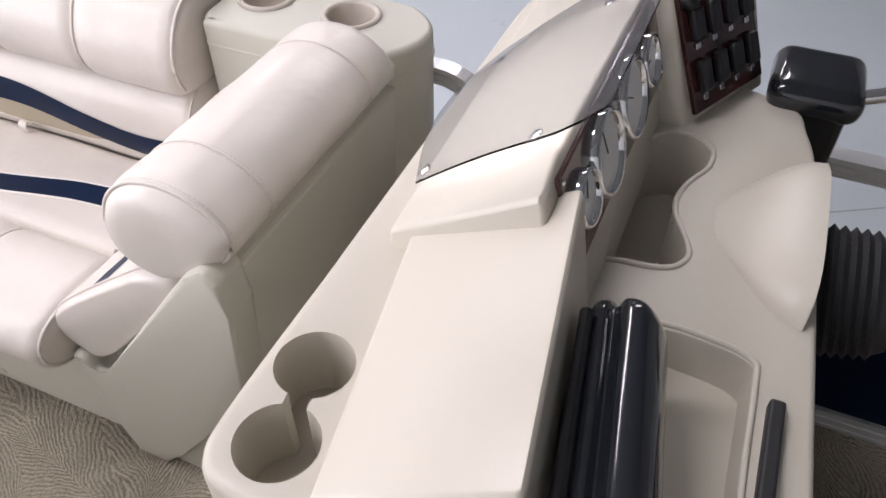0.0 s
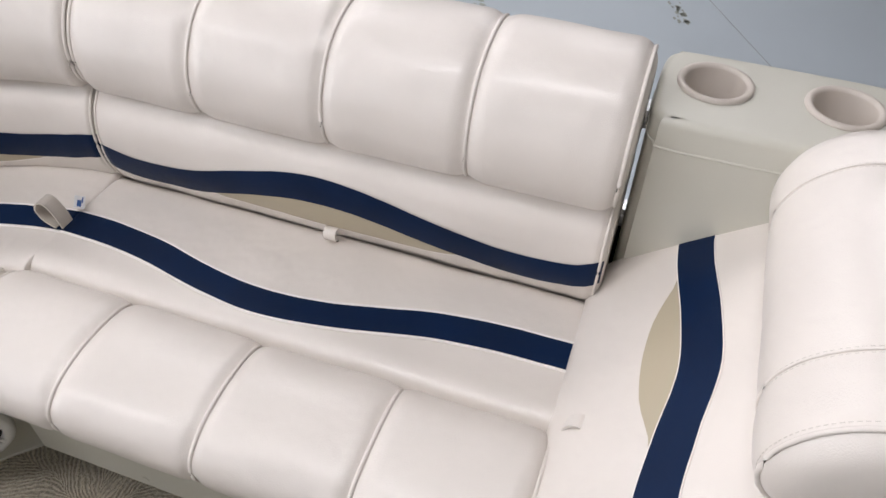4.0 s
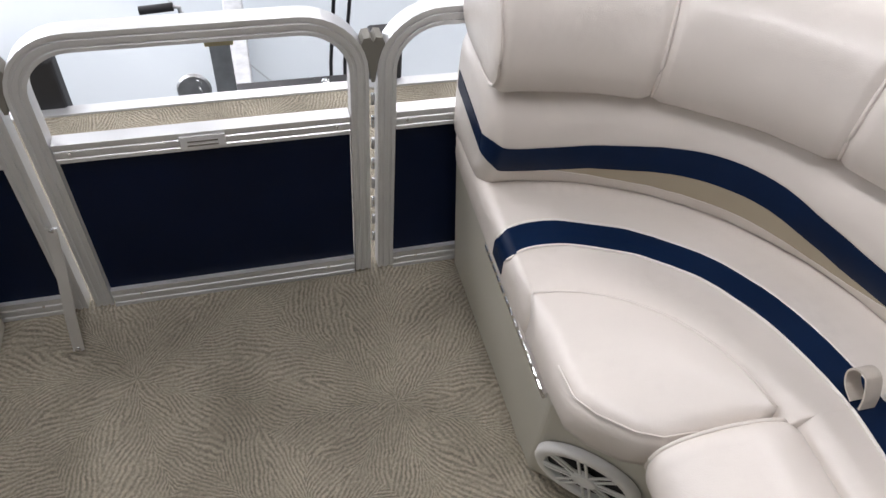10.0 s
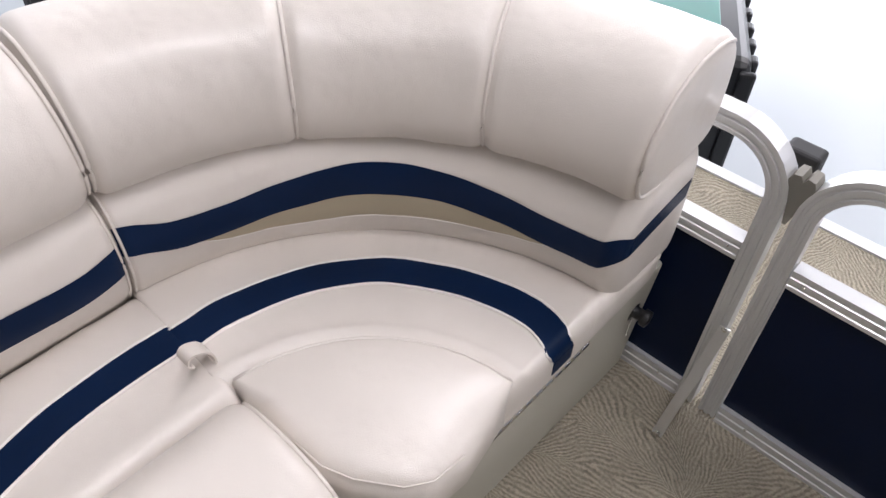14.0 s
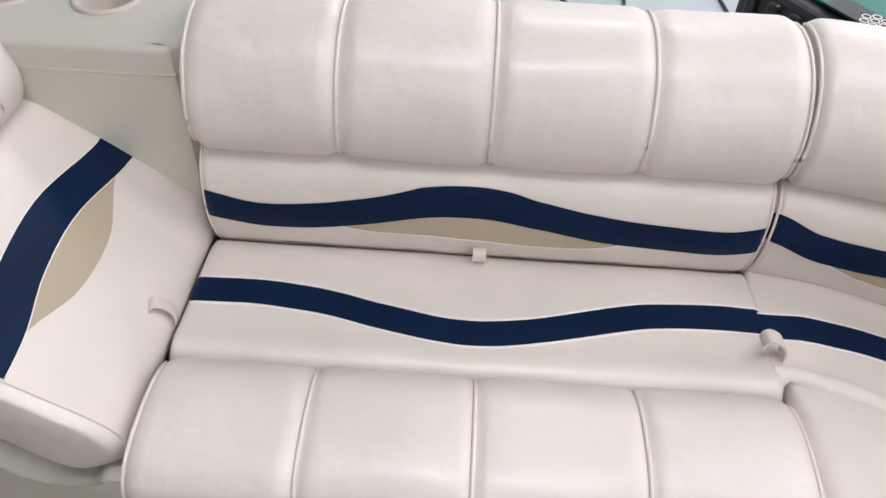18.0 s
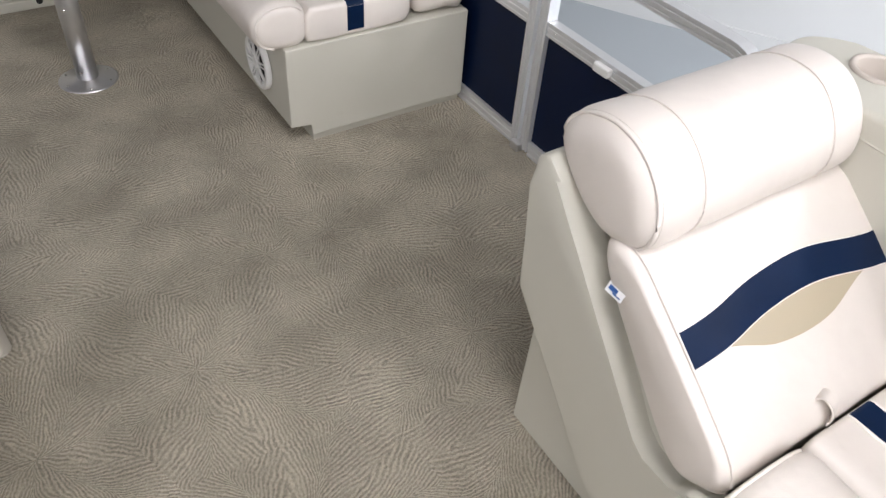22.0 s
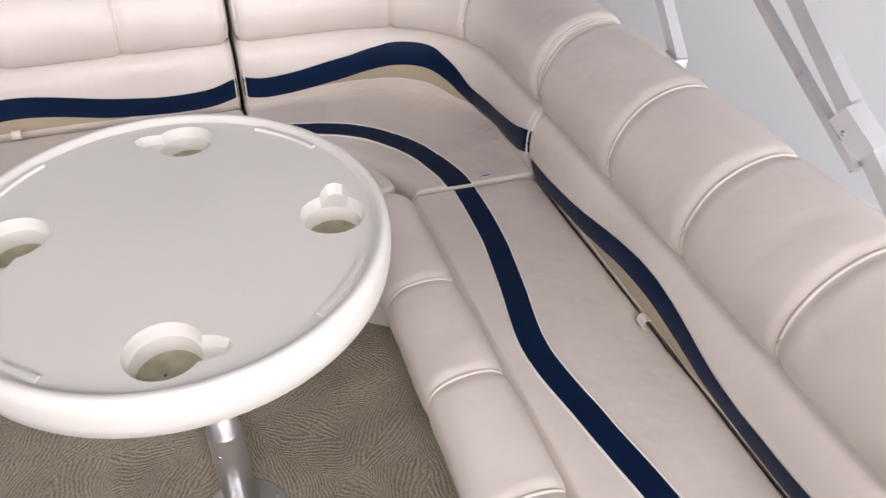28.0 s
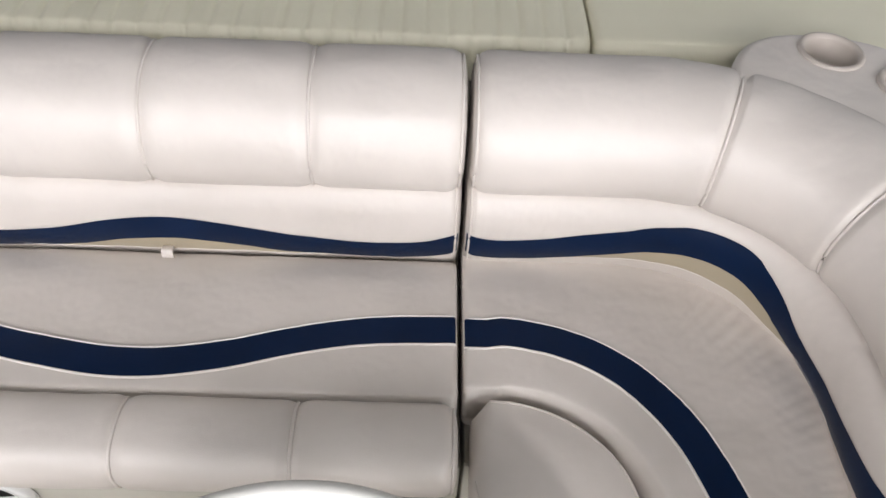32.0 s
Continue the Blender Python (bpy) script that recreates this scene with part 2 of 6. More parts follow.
YELLOW = mat("yellow_plastic", (0.75, 0.55, 0.04), 0.4)
GREEN = mat("green_plastic", (0.01, 0.16, 0.13), 0.4, var=0.1)
GALV = mat("galvanised_steel", (0.55, 0.56, 0.57), 0.42, metal=0.85, var=0.15, vscale=25)
BRASS = mat("zinc_yellow_steel", (0.62, 0.52, 0.30), 0.35, metal=0.9, var=0.1)
LABELW = mat("paper_label", (0.78, 0.78, 0.78), 0.5)
ORANGE = mat("orange_label", (0.85, 0.25, 0.06), 0.5)
BLUEINK = mat("blue_ink", (0.03, 0.10, 0.30), 0.5)
DARKINK = mat("dark_ink", (0.06, 0.06, 0.07), 0.5)
FOAM = mat("black_cone", (0.008, 0.008, 0.009), 0.75)


def glass_material():
    m = bpy.data.materials.new("clear_acrylic")
    m.use_nodes = True
    b = m.node_tree.nodes["Principled BSDF"]
    # grey tint on a clear sheet darkens what lies under it, as shade would
    b.inputs["Base Color"].default_value = (0.64, 0.64, 0.65, 1)
    b.inputs["Transmission Weight"].default_value = 1.0
    b.inputs["Roughness"].default_value = 0.02
    b.inputs["IOR"].default_value = 1.45
    return m


ACRYLIC = glass_material()


# ---------------------------------------------------------------- building helpers
def mesh_object(name, verts, faces, material, parent=None, label="", smooth=True):
    me = bpy.data.meshes.new(name)
    me.from_pydata([tuple(v) for v in verts], [], faces)
    me.validate()
    bm = bmesh.new()
    bm.from_mesh(me)
    bmesh.ops.recalc_face_normals(bm, faces=bm.faces)
    bm.to_mesh(me)
    bm.free()
    if smooth:
        me.polygons.foreach_set("use_smooth", [True] * len(me.polygons))
    me.materials.append(material)
    ob = new(name, me)
    if parent:
        ob.parent = parent
    if label:
        tagged(ob, label)
    return ob


def part(name, bm, material, parent, label="", smooth=False):
    me = bpy.data.meshes.new(name)
    bmesh.ops.recalc_face_normals(bm, faces=bm.faces)
    bm.to_mesh(me)
    bm.free()
    if smooth:
        me.polygons.foreach_set("use_smooth", [True] * len(me.polygons))
    me.materials.append(material)
    ob = new(name, me)
    if parent:
        ob.parent = parent
    if label:
        tagged(ob, label)
    return ob


def thing(name, label, category, group="", at=(0, 0, 0), kind=""):
    ob = new(name)
    ob.location = at
    ob.empty_display_size = 0.05
    return tagged(ob, label, category, group, kind)


def box(x0, x1, y0, y1, z0, z1, bevel=0.0, seg=2):
    bm = bmesh.new()
    bmesh.ops.create_cube(bm, size=1)
    for v in bm.verts:
        v.co = Vector(((x0 + x1) / 2 + v.co.x * (x1 - x0), (y0 + y1) / 2 + v.co.y * (y1 - y0), (z0 + z1) / 2 + v.co.z * (z1 - z0)))
    if bevel:
        bmesh.ops.bevel(bm, geom=list(bm.edges), offset=bevel, segments=seg, profile=0.5, affect="EDGES")
    return bm


def prism(points, axis, a, b, bevel=0.0, seg=2):
    """A polygon in the two other axes, drawn out along axis from a to b."""
    bm = bmesh.new()
    def place(p, w):
        return {"x": (w, p[0], p[1]), "y": (p[0], w, p[1]), "z": (p[0], p[1], w)}[axis]
    lo = [bm.verts.new(place(p, a)) for p in points]
    hi = [bm.verts.new(place(p, b)) for p in points]
    bm.faces.new(lo)
    bm.faces.new(hi[::-1])
    for i in range(len(points)):
        j = (i + 1) % len(points)
        bm.faces.new((lo[i], lo[j], hi[j], hi[i]))
    if bevel:
        bmesh.ops.bevel(bm, geom=list(bm.edges), offset=bevel, segments=seg, profile=0.5, affect="EDGES")
    return bm


def lathe(profile, n=32, centre=(0, 0, 0), axis=(0, 0, 1)):
    """A profile of (radius, height) turned round an axis."""
    q = Vector((0, 0, 1)).rotation_difference(Vector(axis).normalized())
    bm = bmesh.new()
    rings = []
    for r, z in profile:
        if r < 1e-5:
            rings.append([bm.verts.new(Vector(centre) + q @ Vector((0, 0, z)))])
        else:
            rings.append([bm.verts.new(Vector(centre) + q @ Vector((r * math.cos(i * 2 * math.pi / n), r * math.sin(i * 2 * math.pi / n), z))) for i in range(n)])
    for a, b in zip(rings, rings[1:]):
        for i in range(n):
            j = (i + 1) % n
            if len(a) == 1 and len(b) == 1:
                continue
            if len(a) == 1:
                bm.faces.new((a[0], b[j], b[i]))
            elif len(b) == 1:
                bm.faces.new((a[i], a[j], b[0]))
            else:
                bm.faces.new((a[i], a[j], b[j], b[i]))
    return bm


def tube(points, section, up=(0, 0, 1), closed=False):
    """A section, a list of (side, up) offsets, carried along a line of points."""
    pts = [Vector(p) for p in points]
    bm = bmesh.new()
    rings = []
    n = len(pts)
    ref = Vector(up)
    for i, p in enumerate(pts):
        t = (pts[(i + 1) % n] - pts[i - 1]) if closed else (pts[min(i + 1, n - 1)] - pts[max(i - 1, 0)])
        t.normalize()
        side = t.cross(ref)
        if side.length < 1e-4:
            side = t.cross(Vector((1, 0, 0)))
        side.normalize()
        u = side.cross(t)
        rings.append([bm.verts.new(p + side * a + u * b) for a, b in section])
    m = len(section)
    pairs = list(zip(rings, rings[1:])) + ([(rings[-1], rings[0])] if closed else [])
    for a, b in pairs:
        for k in range(m):
            bm.faces.new((a[k], a[(k + 1) % m], b[(k + 1) % m], b[k]))
    if not closed:
        bm.faces.new(rings[0])
        bm.faces.new(rings[-1][::-1])
    return bm


def ring(r, n=8):
    return [(r * math.cos(i * 2 * math.pi / n), r * math.sin(i * 2 * math.pi / n)) for i in range(n)]


def smooth_line(points, n=8, closed=False):
    """A Catmull-Rom curve through points."""
    p = [Vector(q) for q in points]
    out = []
    k = len(p)
    for i in range(k if closed else k - 1):
        a, b, c, d = (p[(i - 1) % k], p[i], p[(i + 1) % k], p[(i + 2) % k]) if closed else (p[max(i - 1, 0)], p[i], p[i + 1], p[min(i + 2, k - 1)])
        for s in range(n):
            t = s / n
            out.append(0.5 * ((2 * b) + (c - a) * t + (2 * a - 5 * b + 4 * c - d) * t * t + (3 * b - a - 3 * c + d) * t ** 3))
    if not closed:
        out.append(p[-1])
    return out


def smooth_xy(points, n=4):
    """A closed smooth outline through plan points."""
    return [(p.x, p.y) for p in smooth_line([(x, y, 0) for x, y in points], n, True)]


# ---------------------------------------------------------------- upholstery
class Line:
    """A plan line along the fence: straight, or turning through arcs. Gives the place and the inward normal at u metres."""
    def __init__(self, pieces):
        self.pieces = pieces
        self.length = sum(p[1] for p in pieces)

    def __call__(self, u):
        for i, (kind, length, data) in enumerate(self.pieces):
            if u <= length or i == len(self.pieces) - 1:
                break
            u -= length
        if kind == "line":
            (x, y), (dx, dy), (nx, ny) = data
            return Vector((x + dx * u, y + dy * u, 0)), Vector((nx, ny, 0))
        (cx, cy), r, a0, a1 = data
        a = a0 + (a1 - a0) * u / length
        return Vector((cx + r * math.cos(a), cy + r * math.sin(a), 0)), Vector((-math.cos(a), -math.sin(a), 0))


def straight(x0, y0, x1, y1, nx, ny):
    d = Vector((x1 - x0, y1 - y0))
    return ("line", d.length, ((x0, y0), tuple(d.normalized()), (nx, ny)))


def arc(cx, cy, r, a0, a1):
    a0, a1 = radians(a0), radians(a1)
    return ("arc", abs(a1 - a0) * r, ((cx, cy), r, a0, a1))


class Cushion:
    """A closed section (inward distance, height), swept along a Line, with rounded ends and pulled-in seams."""
    def __init__(self, line, section, u0=None, u1=None, round_end=0.018, seams=(), dip=0.007, width=0.016, puff=0.0, fine=5, z=0.0, pucker=False):
        self.pucker = pucker
        self.line, self.u0, self.u1 = line, 0 if u0 is None else u0, line.length if u1 is None else u1
        pts = smooth_line([(q, h, 0) for q, h in section], fine, True)
        self.pts = [Vector((p.x, p.y)) for p in pts]
        k = len(self.pts)
        self.nrm = []
        area = sum(self.pts[i - 1].x * self.pts[i].y - self.pts[i].x * self.pts[i - 1].y for i in range(k))
        for i in range(k):
            t = self.pts[(i + 1) % k] - self.pts[i - 1]
            t.normalize()
            self.nrm.append(Vector((t.y, -t.x)) * (1 if area > 0 else -1))
        self.acc = [0.0]
        for i in range(k):
            self.acc.append(self.acc[-1] + (self.pts[(i + 1) % k] - self.pts[i]).length)
        self.total = self.acc[-1]
        xs, ys = [p.x for p in self.pts], [p.y for p in self.pts]
        o, w = line(line.length * 0.5)
        d = line(line.length * 0.5 + 0.01)[0] - o
        self.seed = (o.x * 3.1 + o.y * 7.7 + section[0][0] * 11) % 50
        self.turn = 1 if d.x * w.y - d.y * w.x > 0 else -1
        self.mid = Vector(((min(xs) + max(xs)) / 2, (min(ys) + max(ys)) / 2))
        self.half = Vector(((max(xs) - min(xs)) / 2, (max(ys) - min(ys)) / 2))
        self.r = round_end if isinstance(round_end, tuple) else (round_end, round_end)
        self.fine, self.seams, self.dip, self.width, self.puff, self.z = fine, seams, dip, width, puff, z

    def end_inset(self, u):
        e = 0.0
        for d, r in ((u - self.u0, self.r[0]), (self.u1 - u, self.r[1])):
            if d < r:
                t = max(0.0, d) / r
                e += r * (1 - math.sqrt(max(0.0, 1 - (1 - t) ** 2)))
        return e

    def shrink(self, p, u):
        """The section drawn in evenly towards a rounded end."""
        e = self.end_inset(u)
        d = p - self.mid
        return self.mid + Vector((d.x * (1 - e / self.half.x), d.y * (1 - e / self.half.y)))

    def seam_dip(self, u):
        e = 0.0
        for s in self.seams:
            e += self.dip * math.exp(-(((u - s) / self.width) ** 2))
        return e

    def relief(self, u, v):
        """Slack and fullness of the padding."""
        s = self.seed
        a = noise.noise(Vector((u * 9, v * 9, s))) * 0.0022 + noise.noise(Vector((u * 26, v * 22, s + 7))) * 0.0008
        if self.pucker and self.acc[self.fine] < v < self.acc[3 * self.fine]:
            f = (v - self.acc[self.fine]) / (self.acc[3 * self.fine] - self.acc[self.fine])
            a += 0.0016 * math.sin(math.pi * f) * math.sin(u / 0.034 * 6.283 + 4 * noise.noise(Vector((u * 6, s, 0)))) * max(0.0, 0.4 + noise.noise(Vector((u * 4, 3, s))))
        return a * min(1.0, max(0.0, u - self.u0) / 0.05, max(0.0, self.u1 - u) / 0.05)

    def at_vertex(self, i):
        """Arc length of the section's given control point."""
        return self.acc[i * self.fine]

    def surf(self, u, v, lift=0.0):
        v %= self.total
        i = max(0, min(len(self.pts) - 1, int(np.searchsorted(self.acc, v, "right")) - 1))
        k = len(self.pts)
        f = (v - self.acc[i]) / max(1e-9, self.acc[i + 1] - self.acc[i])
        p = self.pts[i].lerp(self.pts[(i + 1) % k], f)
        nn = self.nrm[i].lerp(self.nrm[(i + 1) % k], f)
        p = self.shrink(p, u) + nn * (lift - self.seam_dip(u) + self.relief(u, v))
        o, w = self.line(u)
        for d, r, s in ((u - self.u0, self.r[0], -1), (self.u1 - u, self.r[1], 1)):
            if d < r:
                o = o + Vector((w.y, -w.x, 0)) * (self.turn * s * lift * (1 - max(0.0, d) / r))
        return Vector((o.x + w.x * p.x, o.y + w.y * p.x, p.y + self.z))

    def steps(self, step=0.018, a=None, b=None):
        a = self.u0 if a is None else a
        b = self.u1 if b is None else b
        us = set(np.round(np.linspace(a, b, max(3, int((b - a) / step))), 4))
        for e, sgn, r in ((self.u0, 1, self.r[0]), (self.u1, -1, self.r[1])):
            for t in (0, 0.012, 0.04, 0.1, 0.2, 0.35, 0.5, 0.75, 1.0):
                us.add(round(e + sgn * r * t, 4))
        for s in self.seams:
            for t in (-2, -1.3, -0.8, -0.4, 0, 0.4, 0.8, 1.3, 2):
                us.add(round(s + t * self.width, 4))
        return [a] + sorted(float(u) for u in us if a + 5e-4 < u < b - 5e-4) + [b]

    def body(self, name, material, parent, label=""):
        us = self.steps(0.007 if self.pucker else 0.018)
        k = len(self.pts)
        verts, faces = [], []
        for u in us:
            e = self.seam_dip(u)
            o, w = self.line(u)
            for i in range(k):
                p = self.shrink(self.pts[i], u) + self.nrm[i] * (self.relief(u, self.acc[i]) - e)
                verts.append((o.x + w.x * p.x, o.y + w.y * p.x, p.y + self.z))
        for a in range(len(us) - 1):
            for i in range(k):
                j = (i + 1) % k
                faces.append((a * k + i, a * k + j, (a + 1) * k + j, (a + 1) * k + i))
        faces.append(tuple(range(k)))
        faces.append(tuple(range((len(us) - 1) * k, len(us) * k)))
        return mesh_object(name, verts, faces, material, parent, label)

    def band(self, name, material, parent, lo, hi, a=None, b=None, lift=0.0012, n=6, label="", step=0.018):
        """A strip of other vinyl on the surface between the lines v = lo(u) and v = hi(u)."""
        us = self.steps(step, a, b)
        verts, faces = [], []
        for u in us:
            for j in range(n + 1):
                verts.append(self.surf(u, lo(u) + (hi(u) - lo(u)) * j / n, lift))
        for i in range(len(us) - 1):
            for j in range(n):
                p = i * (n + 1) + j
                faces.append((p, p + 1, p + n + 2, p + n + 1))
        return mesh_object(name, verts, faces, material, parent, label)

    def bead(self, name, material, parent, line, r=0.0018, lift=0.0008, label=""):
        """A welt along points (u, v) of the surface."""
        pts = [self.surf(u, v, lift) for u, v in line]
        return part(name, tube(pts, ring(r, 6)), material, parent, label, smooth=True)


def lerp_curve(points):
    """A smooth function through (u, v) points."""
    xs, ys = [p[0] for p in points], [p[1] for p in points]

    def f(u):
        if u <= xs[0]:
            return ys[0]
        for i in range(len(xs) - 1):
            if u <= xs[i + 1]:
                t = (u - xs[i]) / (xs[i + 1] - xs[i])
                m0 = 0 if i == 0 else (ys[i + 1] - ys[i - 1]) / (xs[i + 1] - xs[i - 1])
                m1 = 0 if i + 2 == len(xs) else (ys[i + 2] - ys[i]) / (xs[i + 2] - xs[i])
                h = xs[i + 1] - xs[i]
                return (2 * t**3 - 3 * t * t + 1) * ys[i] + (t**3 - 2 * t * t + t) * h * m0 + (3 * t * t - 2 * t**3) * ys[i + 1] + (t**3 - t * t) * h * m1
        return ys[-1]
    return f


# sections: inward distance from the fence, height above the deck
def seat_section(rear, seam):
    """The flat part of a seat, from its rear to the seam of the front roll."""
    r = max(rear, 0.06)
    return [(r + 0.004, 0.345), (r, 0.400), (r + 0.014, 0.418), (max(r + 0.05, 0.28), 0.424), (0.34, 0.425), (0.42, 0.426), (seam - 0.028, 0.430), (seam - 0.006, 0.420), (seam + 0.006, 0.396), (seam + 0.004, 0.345), (seam - 0.03, 0.328), (r + 0.06, 0.328)]


def roll_section(seam):
    """The padded front roll, from its seam to the front."""
    w = 0.712 - seam
    return [(seam, 0.345), (seam - 0.002, 0.404), (seam + 0.05 * w, 0.434), (seam + 0.22 * w, 0.452), (seam + 0.50 * w, 0.457), (seam + 0.80 * w, 0.446), (seam + 0.97 * w, 0.418), (seam + w, 0.380), (seam + 0.92 * w, 0.345), (seam + 0.66 * w, 0.324), (seam + 0.2 * w, 0.322)]


BACK = [(0.03, 0.395), (0.10, 0.388), (0.198, 0.390), (0.222, 0.402), (0.241, 0.434), (0.256, 0.485), (0.254, 0.545), (0.236, 0.588), (0.205, 0.612), (0.140, 0.620), (0.06, 0.618), (0.03, 0.59)]
BACK_LOW = [(0.03, 0.345), (0.10, 0.336), (0.196, 0.338), (0.221, 0.402)] + BACK[4:]
PILLOW = [(0.024, 0.650), (0.060, 0.612), (0.150, 0.603), (0.208, 0.603), (0.240, 0.618), (0.254, 0.662), (0.246, 0.715), (0.214, 0.768), (0.165, 0.800), (0.110, 0.811), (0.055, 0.800), (0.026, 0.760)]


def v_at(c, height, a, b):
    """The arc length on a section's front, between control points a and b, at a height."""
    lo, hi = c.at_vertex(a), c.at_vertex(b)
    best = min((abs(c.surf(c.line.length / 2, lo + (hi - lo) * i / 80).z - height), lo + (hi - lo) * i / 80) for i in range(81))
    return best[1]


def pad(name, outline, z0, z1, r, material, parent, puff=0.006, rings_in=6, label=""):
    """A flat cushion with rounded rims on a convex outline."""
    pts = [Vector((x, y)) for x, y in outline]
    c = sum(pts, Vector((0, 0))) / len(pts)
    rad = sum((p - c).length for p in pts) / len(pts)
    rs = r if isinstance(r, list) else [r] * len(pts)
    prof = [(1, 0, 0), (0.3, 0, 0.25), (0, 0, 1)] + [(1 - math.cos(a), 1, -1 + math.sin(a)) for a in np.linspace(0, math.pi / 2, 7)]
    prof += [(1, 2, t) for t in (0.2, 0.45, 0.7, 0.9)]
    verts, faces, n = [], [], len(pts)
    for f, where, g in prof:
        for p, q in zip(pts, rs):
            e = q * f if where < 2 else q + (rad - q) * g
            z = z0 + q * g if where == 0 else z1 + q * g if where == 1 else z1 + puff * math.sin(g * math.pi / 2)
            k = 1 - e / rad
            verts.append((c.x + (p.x - c.x) * k, c.y + (p.y - c.y) * k, z))
    for a in range(len(prof) - 1):
        for i in range(n):
            j = (i + 1) % n
            faces.append((a * n + i, a * n + j, (a + 1) * n + j, (a + 1) * n + i))
    faces.append(tuple(range(n)))
    faces.append(tuple(range((len(prof) - 1) * n, len(prof) * n)))
    return mesh_object(name, verts, faces, material, parent, label)


def holed(name, outline, z0, z1, r, holes, material, parent, label="", sink=None):
    """A rounded slab with wells let into its top. holes: (outline, depth, shrink at the bottom)."""
    pts = [Vector((x, y)) for x, y in outline]
    n = len(pts)
    area = sum(pts[i - 1].x * pts[i].y - pts[i].x * pts[i - 1].y for i in range(n))
    sg = 1 if area > 0 else -1
    inn = []
    for i in range(n):
        tn = (pts[(i + 1) % n] - pts[i - 1]).normalized()
        inn.append(Vector((-tn.y, tn.x)) * sg)
    bm = bmesh.new()
    prof = [(0.0, z0), (0.0, z1 - r)] + [(r * (1 - math.cos(a)), z1 - r + r * math.sin(a)) for a in np.linspace(0.3, math.pi / 2, 5)]
    prev = None
    for e, z in prof:
        row = [bm.verts.new((p.x + d.x * e, p.y + d.y * e, z)) for p, d in zip(pts, inn)]
        if prev:
            for i in range(n):
                bm.faces.new((prev[i], prev[(i + 1) % n], row[(i + 1) % n], row[i]))
        prev = row
    edges = [bm.edges.get((prev[i], prev[(i + 1) % n])) for i in range(n)]
    rows = []
    for hole, depth, k in holes:
        hv = [bm.verts.new((x, y, z1)) for x, y in hole]
        edges += [bm.edges.new((hv[i], hv[(i + 1) % len(hv)])) for i in range(len(hv))]
        rows.append((hv, depth, k))
    filled = bmesh.ops.triangle_fill(bm, use_beauty=True, use_dissolve=False, edges=edges)
    flat = [f for f in filled["geom"] if isinstance(f, bmesh.types.BMFace)]
    for hv, depth, k in rows:
        m = len(hv)
        c = sum((v.co for v in hv), Vector()) / m
        last = hv
        for f, z in ((1 - (1 - k) * 0.15, z1 - 0.004), (1 - (1 - k) * 0.35, z1 - 0.012), (k, z1 - depth)):
            nx = [bm.verts.new((c.x + (v.co.x - c.x) * f, c.y + (v.co.y - c.y) * f, z)) for v in hv]
            for i in range(m):
                bm.faces.new((last[i], last[(i + 1) % m], nx[(i + 1) % m], nx[i]))
            last = nx
        g = bm.faces.new(last)
        bmesh.ops.triangulate(bm, faces=[g])
    ob = part(name, bm, material, parent, label, smooth=True)
    ob.data.set_sharp_from_angle(angle=radians(50))
    return ob


def circle(x, y, r, n=30):
    return [(x + r * math.cos(i * 2 * math.pi / n), y + r * math.sin(i * 2 * math.pi / n)) for i in range(n)]


def strap(parent, at, turn, size=0.03, width=0.022, lean=0.0, hoop=False):
    """A short pull strap of folded vinyl, lying flat or standing as an open hoop."""
    m = pose(*at, lean, 0, turn)
    if hoop:
        loop = [(0, -0.012, -0.006), (0, -0.006, 0.018), (0, 0.008, size), (0, 0.024, size * 0.98), (0, 0.034, size * 0.55), (0, 0.026, 0.002), (0, 0.004, -0.010)]
    else:
        loop = [(0, -0.010, -0.012), (0, -0.004, 0.004), (0, 0.010, 0.017), (0, size * 0.8, 0.021), (0, size, 0.014), (0, size * 0.95, 0.003), (0, size * 0.7, -0.003)]
    pts = [m @ p for p in smooth_line(loop, 5)]
    sec = [(-width / 2, -0.0014), (width / 2, -0.0014), (width / 2, 0.0014), (-width / 2, 0.0014)]
    up = m.to_3x3() @ Vector((1, 0, 0))
    return part("pull_strap", tube(pts, [(b, a) for a, b in sec], up=up), STRAP if hoop else VINYL, parent, "standing loop of beige vinyl" if hoop else "folded ivory vinyl pull strap", smooth=False)


def stitches(cushion, parent, pts, step=0.006, r=0.00042):
    """A row of thread stitches along a line of the cushion's surface."""
    ps = [cushion.surf(u, v) for u, v in pts]
    bm = bmesh.new()
    seg = []
    for a, b in zip(ps, ps[1:]):
        n = max(1, int((b - a).length / step))
        for i in range(n):
            seg.append((a.lerp(b, (i + 0.2) / n), a.lerp(b, (i + 0.8) / n)))
    for a, b in seg:
        d = (b - a).normalized()
        w = d.cross(Vector((0.3, 0.2, 1))).normalized() * r
        h = w.cross(d).normalized() * r * 1.3
        vs = [bm.verts.new(p) for p in (a + w, a + h, a - w, a - h, b + w, b + h, b - w, b - h)]
        for k in range(4):
            bm.faces.new((vs[k], vs[(k + 1) % 4], vs[4 + (k + 1) % 4], vs[4 + k]))
    return part("stitching", bm, STITCH, parent)


